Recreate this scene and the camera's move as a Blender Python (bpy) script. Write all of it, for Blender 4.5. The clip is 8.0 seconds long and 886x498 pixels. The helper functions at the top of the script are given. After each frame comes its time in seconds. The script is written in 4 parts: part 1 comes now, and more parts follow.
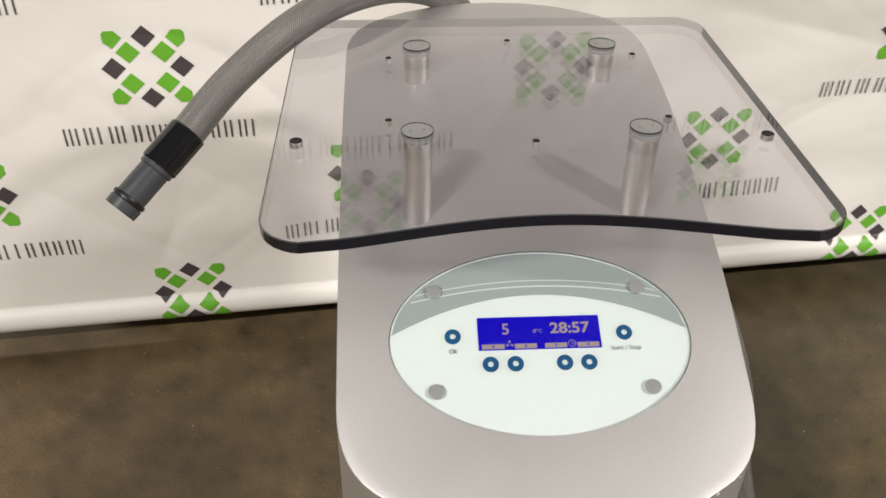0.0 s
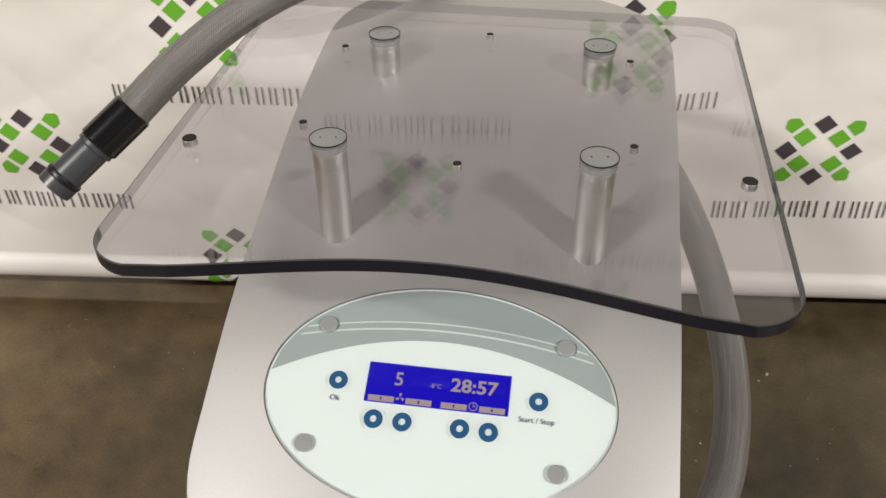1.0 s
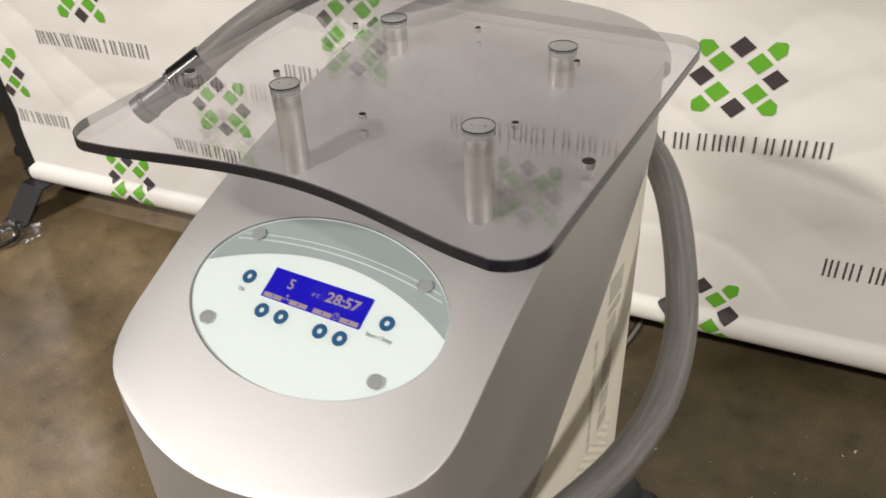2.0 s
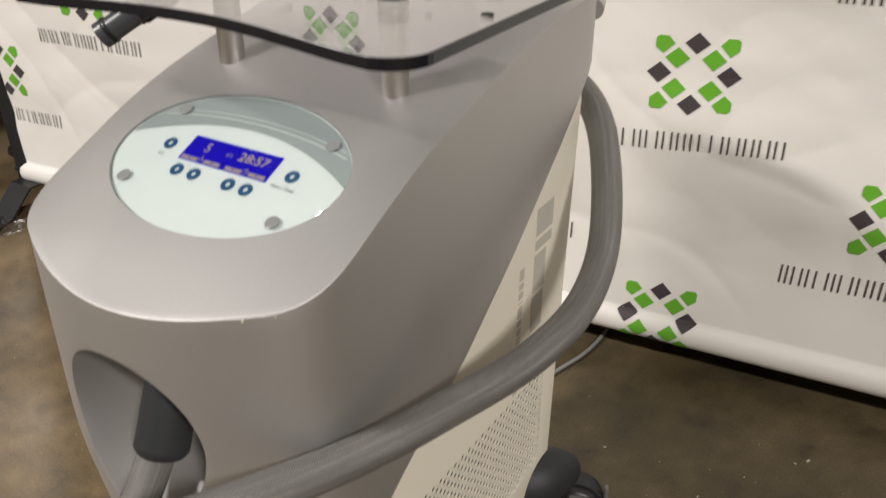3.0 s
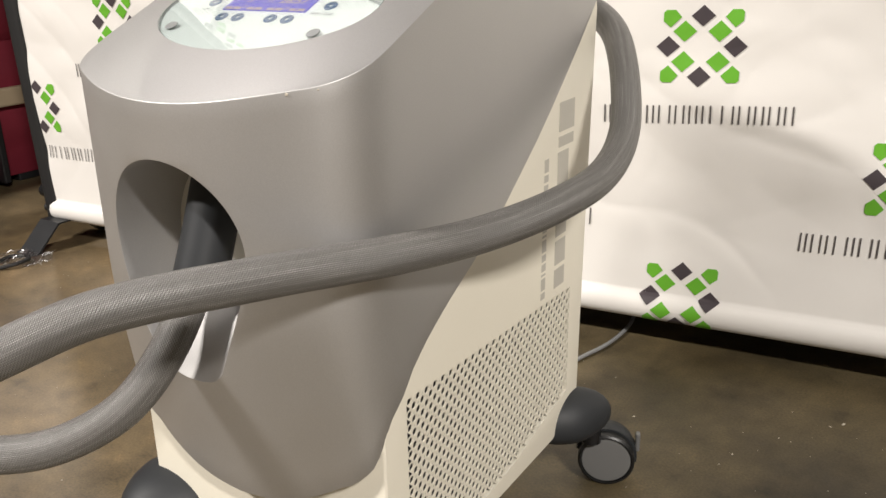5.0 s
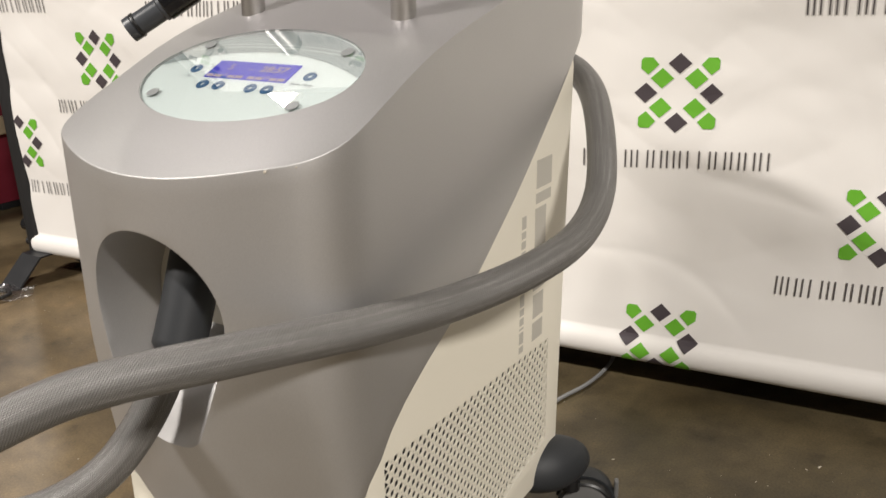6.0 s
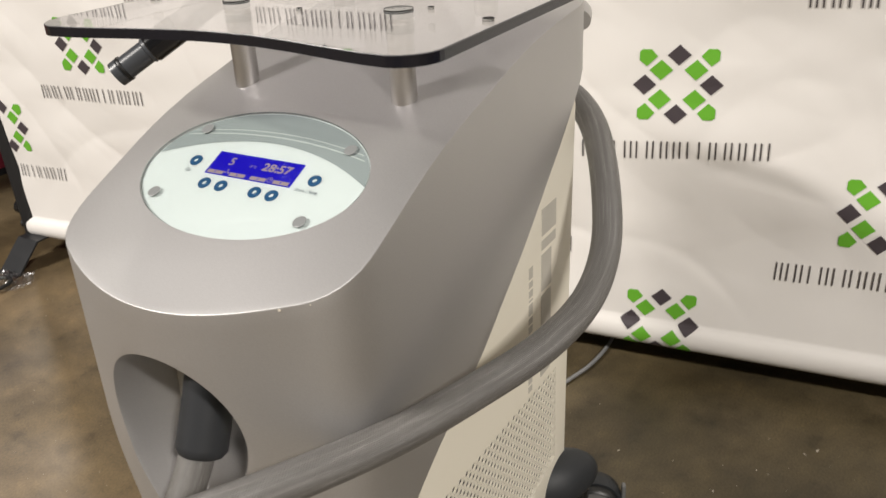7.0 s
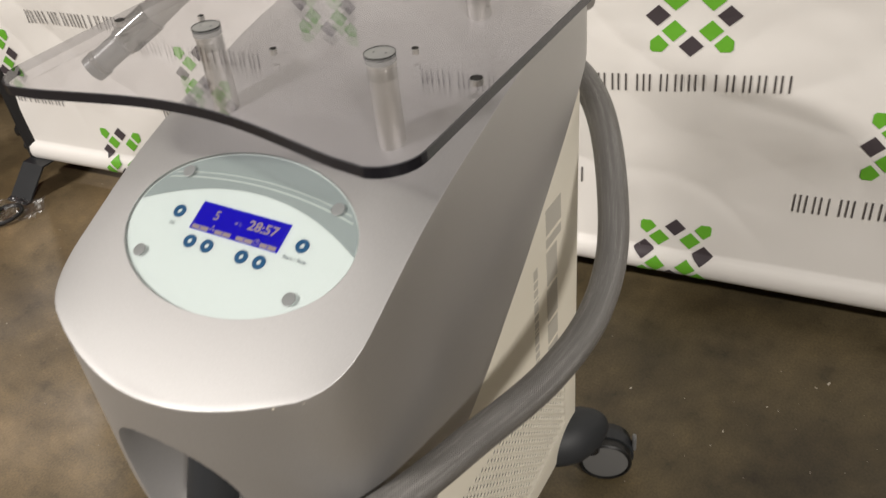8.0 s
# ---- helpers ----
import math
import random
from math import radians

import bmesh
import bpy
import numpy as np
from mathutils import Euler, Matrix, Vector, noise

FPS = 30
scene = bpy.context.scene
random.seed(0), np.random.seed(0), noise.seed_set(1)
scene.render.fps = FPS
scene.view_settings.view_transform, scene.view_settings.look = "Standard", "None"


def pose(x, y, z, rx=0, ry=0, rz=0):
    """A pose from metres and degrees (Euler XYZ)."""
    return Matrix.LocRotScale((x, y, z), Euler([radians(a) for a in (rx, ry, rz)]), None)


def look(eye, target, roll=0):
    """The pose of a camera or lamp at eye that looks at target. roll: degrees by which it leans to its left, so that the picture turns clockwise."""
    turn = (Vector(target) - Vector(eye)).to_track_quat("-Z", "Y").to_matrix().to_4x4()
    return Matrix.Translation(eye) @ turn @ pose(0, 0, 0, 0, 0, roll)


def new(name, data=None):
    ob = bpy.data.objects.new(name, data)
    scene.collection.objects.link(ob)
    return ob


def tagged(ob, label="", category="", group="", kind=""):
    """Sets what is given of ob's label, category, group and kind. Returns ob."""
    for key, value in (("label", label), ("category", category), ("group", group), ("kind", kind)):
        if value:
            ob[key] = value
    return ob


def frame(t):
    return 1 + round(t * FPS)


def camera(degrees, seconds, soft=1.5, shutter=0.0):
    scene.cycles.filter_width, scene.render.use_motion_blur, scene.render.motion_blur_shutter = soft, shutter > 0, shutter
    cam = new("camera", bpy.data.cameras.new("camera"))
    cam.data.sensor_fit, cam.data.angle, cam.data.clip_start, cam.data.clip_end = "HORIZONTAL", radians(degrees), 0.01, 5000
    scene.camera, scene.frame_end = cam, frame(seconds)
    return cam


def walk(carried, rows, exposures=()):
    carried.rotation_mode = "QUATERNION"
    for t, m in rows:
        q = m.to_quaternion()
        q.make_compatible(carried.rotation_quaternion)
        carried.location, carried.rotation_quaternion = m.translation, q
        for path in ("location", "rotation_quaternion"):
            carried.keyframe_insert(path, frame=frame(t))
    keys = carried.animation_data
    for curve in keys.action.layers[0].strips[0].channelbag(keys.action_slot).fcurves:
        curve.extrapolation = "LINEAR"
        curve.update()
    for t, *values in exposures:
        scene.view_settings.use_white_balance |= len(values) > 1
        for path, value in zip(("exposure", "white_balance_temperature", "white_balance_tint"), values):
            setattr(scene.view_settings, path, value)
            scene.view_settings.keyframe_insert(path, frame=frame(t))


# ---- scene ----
PATH = [
    (0, (-0.14, -0.429, 1.396), (-0.034, 1.182, 0.215), 0.9),
    (0.5, (-0.014, -0.368, 1.381), (-0.105, 1.231, 0.184), 0.1),
    (1, (0.083, -0.281, 1.373), (-0.163, 1.259, 0.121), -0.6),
    (1.2, (0.123, -0.27, 1.373), (-0.235, 1.24, 0.113), -1.5),
    (2.3, (0.565, -0.345, 1.354), (-0.341, 1.073, 0.274), -2.0),
    (2.5, (0.595, -0.363, 1.311), (-0.279, 1.133, 0.312), -1.5),
    (3, (0.627, -0.388, 1.173), (-0.291, 1.107, 0.213), 0.2),
    (3.5, (0.658, -0.424, 0.996), (-0.423, 1.02, 0.132), -2.8),
    (4, (0.695, -0.476, 0.89), (-0.375, 1.039, 0.143), -2.3),
    (5.5, (0.691, -0.545, 0.886), (-0.3, 1.059, 0.223), -0.6),
    (6, (0.698, -0.529, 0.942), (-0.287, 1.091, 0.303), -0.7),
    (6.5, (0.687, -0.481, 0.987), (-0.279, 1.142, 0.33), -1.3),
    (7, (0.644, -0.468, 1.148), (-0.283, 1.08, 0.284), -3.0),
    (7.5, (0.618, -0.455, 1.291), (-0.25, 0.958, 0.173), -5.4),
    (8, (0.603, -0.314, 1.334), (-0.286, 1.021, 0.139), -6.8),
]
cam = camera(54.3, 8.0, shutter=0.3)
STOPS = [(0.0, 0.0), (0.5, 0.0), (1.0, -0.06), (2.5, 0.0), (3.0, -0.10), (3.5, 0.22), (4.0, 0.42), (5.5, 0.22), (6.0, 0.16), (6.5, 0.12), (7.0, 0.1), (7.5, 0.08), (8.0, -0.12)]
walk(cam, [(t, look(eye, target, roll)) for t, eye, target, roll in PATH], STOPS)

# ---------------------------------------------------------------- world and lamps
world = bpy.data.worlds.new("world")
scene.world = world
world.use_nodes = True
world.node_tree.nodes["Background"].inputs[0].default_value = (0.9, 0.85, 0.78, 1)
world.node_tree.nodes["Background"].inputs[1].default_value = 0.003
KEY_W, FILL_W, OVER_W = 850.0, 880.0, 280.0
LAMP_TINT = (1.0, 0.945, 0.885)


# ---------------------------------------------------------------- small helpers
def part(name, bm, material, parent=None, label="", smooth=False, sharp=0.6):
    """Links a bmesh as one mesh object under a thing or under a part."""
    me = bpy.data.meshes.new(name)
    if smooth:
        for f in bm.faces:
            f.smooth = True
        for e in bm.edges:
            if len(e.link_faces) == 2 and e.calc_face_angle(0) > sharp:
                e.smooth = False
    bm.to_mesh(me)
    bm.free()
    mats = material if isinstance(material, (list, tuple)) else [material]
    for m in mats:
        me.materials.append(m)
    ob = new(name, me)
    if parent is not None:
        ob.parent = parent
    if label:
        ob["label"] = label
    return ob


def thing(name, at, label, category, group="", kind=""):
    ob = new(name)
    ob.empty_display_size = 0.05
    ob.location = at
    return tagged(ob, label, category, group, kind)


def shifted(bm, at):
    bmesh.ops.translate(bm, verts=bm.verts, vec=-Vector(at))
    return bm


def box_bm(x0, x1, y0, y1, z0, z1, bevel=0.0, segs=2):
    bm = bmesh.new()
    bmesh.ops.create_cube(bm, size=1)
    for v in bm.verts:
        v.co = Vector((x0 if v.co.x < 0 else x1, y0 if v.co.y < 0 else y1, z0 if v.co.z < 0 else z1))
    if bevel:
        bmesh.ops.bevel(bm, geom=bm.edges[:], offset=bevel, segments=segs, affect="EDGES", profile=0.5)
    return bm


def lathe_bm(profile, n=32, m=None):
    """Profile rows of (radius, height) turned about z; closed at the ends where the radius is 0."""
    bm = bmesh.new()
    rings = []
    for r, h in profile:
        if r < 1e-6:
            rings.append([bm.verts.new((0, 0, h))])
        else:
            rings.append([bm.verts.new((r * math.cos(2 * math.pi * k / n), r * math.sin(2 * math.pi * k / n), h)) for k in range(n)])
    for a, b in zip(rings, rings[1:]):
        for k in range(n):
            j = (k + 1) % n
            if len(a) == 1 and len(b) == 1:
                continue
            if len(a) == 1:
                bm.faces.new((a[0], b[j], b[k]))
            elif len(b) == 1:
                bm.faces.new((a[k], a[j], b[0]))
            else:
                bm.faces.new((a[k], a[j], b[j], b[k]))
    bmesh.ops.recalc_face_normals(bm, faces=bm.faces[:])
    if m is not None:
        bmesh.ops.transform(bm, matrix=m, verts=bm.verts)
    return bm


def merged(*bms):
    out = bmesh.new()
    for b in bms:
        me = bpy.data.meshes.new("tmp")
        b.to_mesh(me)
        b.free()
        out.from_mesh(me)
        bpy.data.meshes.remove(me)
    return out


def prism_bm(outline, z0, z1, bevel=0.0, segs=2):
    """An outline in x, y, made into a slab from z0 to z1."""
    bm = bmesh.new()
    lo = [bm.verts.new((x, y, z0)) for x, y in outline]
    hi = [bm.verts.new((x, y, z1)) for x, y in outline]
    n = len(outline)
    bm.faces.new(lo[::-1])
    bm.faces.new(hi)
    for k in range(n):
        bm.faces.new((lo[k], lo[(k + 1) % n], hi[(k + 1) % n], hi[k]))
    bmesh.ops.recalc_face_normals(bm, faces=bm.faces[:])
    if bevel:
        rim = [e for e in bm.edges if abs(e.verts[0].co.z - e.verts[1].co.z) < 1e-7]
        bmesh.ops.bevel(bm, geom=rim, offset=bevel, segments=segs, affect="EDGES", profile=0.5)
    return bm


def spline(pts, step=0.006):
    """A smooth line through the points, in even steps."""
    p = [Vector(q) for q in pts]
    p = [2 * p[0] - p[1]] + p + [2 * p[-1] - p[-2]]
    fine = []
    for i in range(1, len(p) - 2):
        for k in range(24):
            s = k / 24
            fine.append(0.5 * (2 * p[i] + (p[i + 1] - p[i - 1]) * s + (2 * p[i - 1] - 5 * p[i] + 4 * p[i + 1] - p[i + 2]) * s * s
                               + (3 * p[i] - p[i - 1] - 3 * p[i + 1] + p[i + 2]) * s ** 3))
    fine.append(p[-2])
    out, left = [fine[0]], step
    for a, b in zip(fine, fine[1:]):
        d = (b - a).length
        while d >= left and d > 1e-9:
            a = a.lerp(b, left / d)
            out.append(a.copy())
            d, left = (b - a).length, step
        left -= d
    if (out[-1] - fine[-1]).length > step * 0.3:
        out.append(fine[-1])
    return out


def tube_bm(line, radius, n=20, cap=True):
    """A tube along a line; radius may be a function of the share of its length. UV: u once round, v in metres along it."""
    bm = bmesh.new()
    uv = bm.loops.layers.uv.new("uv")
    t0 = (line[1] - line[0]).normalized()
    side = t0.orthogonal().normalized()
    rings, along, s = [], [], 0.0
    for i, p in enumerate(line):
        t = (line[min(i + 1, len(line) - 1)] - line[max(i - 1, 0)]).normalized()
        side = (side - t * side.dot(t)).normalized()
        up = t.cross(side)
        if i:
            s += (p - line[i - 1]).length
        r = radius(i / (len(line) - 1)) if callable(radius) else radius
        rings.append([bm.verts.new(p + r * (math.cos(2 * math.pi * k / n) * side + math.sin(2 * math.pi * k / n) * up)) for k in range(n)])
        along.append(s)
    for i in range(len(rings) - 1):
        for k in range(n):
            j = (k + 1) % n
            f = bm.faces.new((rings[i][k], rings[i][j], rings[i + 1][j], rings[i + 1][k]))
            for loop, (a, b) in zip(f.loops, ((k, i), (k + 1, i), (k + 1, i + 1), (k, i + 1))):
                loop[uv].uv = (a / n, along[b])
    if cap:
        bm.faces.new(rings[0][::-1])
        bm.faces.new(rings[-1])
    bmesh.ops.recalc_face_normals(bm, faces=bm.faces[:])
    return bm


def smoothstep(a, b, x):
    s = min(1.0, max(0.0, (x - a) / (b - a)))
    return s * s * (3 - 2 * s)


def table(rows, x):
    """Straight lines between rows of (x, value)."""
    for (x0, v0), (x1, v1) in zip(rows, rows[1:]):
        if x <= x1:
            return v0 + (v1 - v0) * max(0.0, (x - x0) / (x1 - x0))
    return rows[-1][1]


# ---------------------------------------------------------------- materials
def material(name, colour, rough=0.5, metal=0.0, vary=0.08, scale=6.0, grain=0.0, grain_scale=400.0, bump=0.0, bump_scale=80.0, coat=0.0, spec=0.5):
    """A principled surface whose colour and gloss drift at two scales, with fine relief."""
    m = bpy.data.materials.new(name)
    m.use_nodes = True
    nt = m.node_tree
    b = nt.nodes["Principled BSDF"]
    b.inputs["Metallic"].default_value = metal
    b.inputs["Specular IOR Level"].default_value = spec
    b.inputs["Coat Weight"].default_value = coat
    b.inputs["Coat Roughness"].default_value = 0.15
    co = nt.nodes.new("ShaderNodeTexCoord").outputs["Object"]

    def noise_node(s, detail=4.0):
        n = nt.nodes.new("ShaderNodeTexNoise")
        n.inputs["Scale"].default_value = s
        n.inputs["Detail"].default_value = detail
        nt.links.new(co, n.inputs["Vector"])
        return n.outputs["Fac"]

    def math_node(op, a, c):
        n = nt.nodes.new("ShaderNodeMath")
        n.operation = op
        for k, v in enumerate((a, c)):
            if isinstance(v, (int, float)):
                n.inputs[k].default_value = v
            else:
                nt.links.new(v, n.inputs[k])
        return n.outputs[0]

    big = noise_node(scale)
    total = math_node("ADD", math_node("MULTIPLY", math_node("SUBTRACT", big, 0.5), 2 * vary),
                      math_node("MULTIPLY", math_node("SUBTRACT", noise_node(grain_scale, 2.0), 0.5), 2 * grain))
    hsv = nt.nodes.new("ShaderNodeHueSaturation")
    hsv.inputs["Color"].default_value = (*colour, 1)
    nt.links.new(math_node("ADD", total, 1.0), hsv.inputs["Value"])
    nt.links.new(hsv.outputs[0], b.inputs["Base Color"])
    nt.links.new(math_node("ADD", math_node("MULTIPLY", math_node("SUBTRACT", noise_node(scale * 3), 0.5), 0.25 * rough), rough), b.inputs["Roughness"])
    if bump:
        n = nt.nodes.new("ShaderNodeBump")
        n.inputs["Strength"].default_value = bump
        n.inputs["Distance"].default_value = 0.001
        nt.links.new(noise_node(bump_scale, 3.0), n.inputs["Height"])
        nt.links.new(n.outputs[0], b.inputs["Normal"])
    return m


def clear(name, tint, rough=0.02, ior=1.49, strength=1.0):
    """A clear pane: it lets the light through straight and mirrors by its angle."""
    m = bpy.data.materials.new(name)
    m.use_nodes = True
    nt = m.node_tree
    nt.nodes.remove(nt.nodes["Principled BSDF"])
    out = nt.nodes["Material Output"]
    tr = nt.nodes.new("ShaderNodeBsdfTransparent")
    tr.inputs[0].default_value = (*tint, 1)
    gl = nt.nodes.new("ShaderNodeBsdfGlossy")
    gl.inputs["Roughness"].default_value = rough
    gl.inputs["Color"].default_value = (strength, strength, strength, 1)
    lw = nt.nodes.new("ShaderNodeLayerWeight")
    lw.inputs[0].default_value = 0.5
    power = nt.nodes.new("ShaderNodeMath")
    power.operation = "POWER"
    power.inputs[1].default_value = 4.0
    nt.links.new(lw.outputs["Facing"], power.inputs[0])
    gloss = nt.nodes.new("ShaderNodeMath")
    gloss.operation = "MULTIPLY_ADD"
    f0 = ((ior - 1) / (ior + 1)) ** 2
    gloss.inputs[1].default_value, gloss.inputs[2].default_value = 1 - f0, f0
    nt.links.new(power.outputs[0], gloss.inputs[0])
    mix = nt.nodes.new("ShaderNodeMixShader")
    nt.links.new(gloss.outputs[0], mix.inputs[0])
    nt.links.new(tr.outputs[0], mix.inputs[1])
    nt.links.new(gl.outputs[0], mix.inputs[2])
    nt.links.new(mix.outputs[0], out.inputs["Surface"])
    return m


def glow(name, colour, strength):
    m = bpy.data.materials.new(name)
    m.use_nodes = True
    b = m.node_tree.nodes["Principled BSDF"]
    b.inputs["Base Color"].default_value = (*[0.5 * c for c in colour], 1)
    b.inputs["Roughness"].default_value = 0.3
    b.inputs["Emission Color"].default_value = (*colour, 1)
    b.inputs["Emission Strength"].default_value = strength
    return m


SILVER = material("silver paint", (0.58, 0.57, 0.564), rough=0.54, metal=0.90, vary=0.03, scale=3, grain=0.08, grain_scale=700, bump=0.035, bump_scale=900)
IVORY = material("ivory powder coat", (0.82, 0.775, 0.66), rough=0.45, vary=0.02, scale=4, grain=0.02, bump=0.08, bump_scale=500)
# near black, stands in for the shade inside holes
HOLE_SHADE = material("dark inside", (0.008, 0.007, 0.006), rough=0.8, vary=0.2)
PLASTIC = material("dark grey plastic", (0.019, 0.021, 0.024), rough=0.58, vary=0.06, grain=0.08, grain_scale=500, bump=0.1, bump_scale=600)
GREY_PLASTIC = material("grey plastic", (0.052, 0.056, 0.063), rough=0.35, vary=0.05, grain=0.05)
BLACK = material("black plastic", (0.009, 0.009, 0.010), rough=0.16, vary=0.1, grain=0.05)
BLACK_MATT = material("black powder coat", (0.009, 0.009, 0.010), rough=0.55, vary=0.1, grain=0.1)
SLATE = material("dark painted steel", (0.016, 0.017, 0.019), rough=0.4, vary=0.12, scale=12)
RUBBER = material("black rubber", (0.008, 0.008, 0.008), rough=0.4, vary=0.15, bump=0.2)
HUB = material("grey wheel hub", (0.15, 0.15, 0.148), rough=0.45, vary=0.05, grain=0.05)
STEEL = material("brushed steel", (0.57, 0.555, 0.53), rough=0.44, metal=1.0, vary=0.02, scale=8, grain=0.03)
CAP_GREY = material("grey cap", (0.24, 0.25, 0.25), rough=0.4, vary=0.06, scale=40)
PRINT_WHITE = material("mint white print", (0.67, 0.725, 0.715), rough=0.5, vary=0.01)
PRINT_GREY = material("grey green print", (0.30, 0.338, 0.338), rough=0.5, vary=0.02)
PRINT_LINE = material("pale line print", (0.55, 0.60, 0.58), rough=0.5, vary=0.01)
RING_WHITE = material("white print", (0.66, 0.69, 0.685), rough=0.5, vary=0.01)
BUTTON_BLUE = material("blue print", (0.001, 0.070, 0.185), rough=0.5, vary=0.04)
INK = material("dark ink", (0.05, 0.07, 0.10), rough=0.6, vary=0.05)
LETTER_GREY = material("pale grey print", (0.50, 0.475, 0.42), rough=0.5, vary=0.03)
LCD = glow("lit blue display", (0.006, 0.001, 0.46), 0.56)
LCD_TEXT = glow("pale display marks", (0.44, 0.35, 0.34), 0.25)
ACRYLIC = clear("clear acrylic", (0.895, 0.890, 0.908), rough=0.012, ior=1.5)
# near-black colour stands in for the dark refraction seen in the clear edge
ACRYLIC_EDGE = material("acrylic edge coloured dark", (0.005, 0.006, 0.012), rough=0.25, vary=0.2, scale=20, coat=0.15)
GLASS = clear("clear glass", (0.955, 0.972, 0.968), rough=0.01, ior=1.5)
GLASS_EDGE = material("glass edge", (0.06, 0.10, 0.09), rough=0.15, vary=0.1)
EDGE_LINE = material("dark edge line", (0.055, 0.055, 0.058), rough=0.35, vary=0.3, scale=60)
EDGE_CLEAR = clear("clear acrylic edge", (0.62, 0.615, 0.63), rough=0.05, ior=1.35)
POST_TOP = material("satin post top", (0.22, 0.225, 0.22), rough=0.25, vary=0.05, scale=40, coat=0.3)
FABRIC = material("white banner cloth", (0.80, 0.775, 0.745), rough=0.55, vary=0.015, scale=2, grain=0.02, grain_scale=700, bump=0.06, bump_scale=900)
PRINT_GREEN = material("green print", (0.135, 0.42, 0.028), rough=0.5, vary=0.05, scale=20)
PRINT_DARK = material("charcoal print", (0.060, 0.048, 0.055), rough=0.5, vary=0.08, scale=20)
CAPTION = material("grey caption print", (0.085, 0.075, 0.075), rough=0.5, vary=0.1, scale=60)
WALL = material("painted wall", (0.062, 0.057, 0.05), rough=0.8, vary=0.06, scale=1.2, grain=0.03, bump=0.2, bump_scale=60)
CEILING = material("ceiling board", (0.06, 0.058, 0.055), rough=0.9, vary=0.05, scale=1)
MAROON = material("maroon padded cloth", (0.18, 0.011, 0.026), rough=0.7, vary=0.2, scale=8, grain=0.1, bump=0.5, bump_scale=120)
BEIGE = material("beige webbing", (0.42, 0.33, 0.22), rough=0.8, vary=0.1, grain=0.1)
CABLE_GREY = material("grey cable", (0.20, 0.20, 0.20), rough=0.5, vary=0.05)
CHIP = material("pale chips", (0.55, 0.50, 0.42), rough=0.8, vary=0.3, scale=30)
FILM = clear("crumpled clear film", (0.86, 0.86, 0.86), rough=0.28, ior=1.8)
LAMP_FACE = glow("lamp diffuser", (1.0, 0.93, 0.84), 6.0)


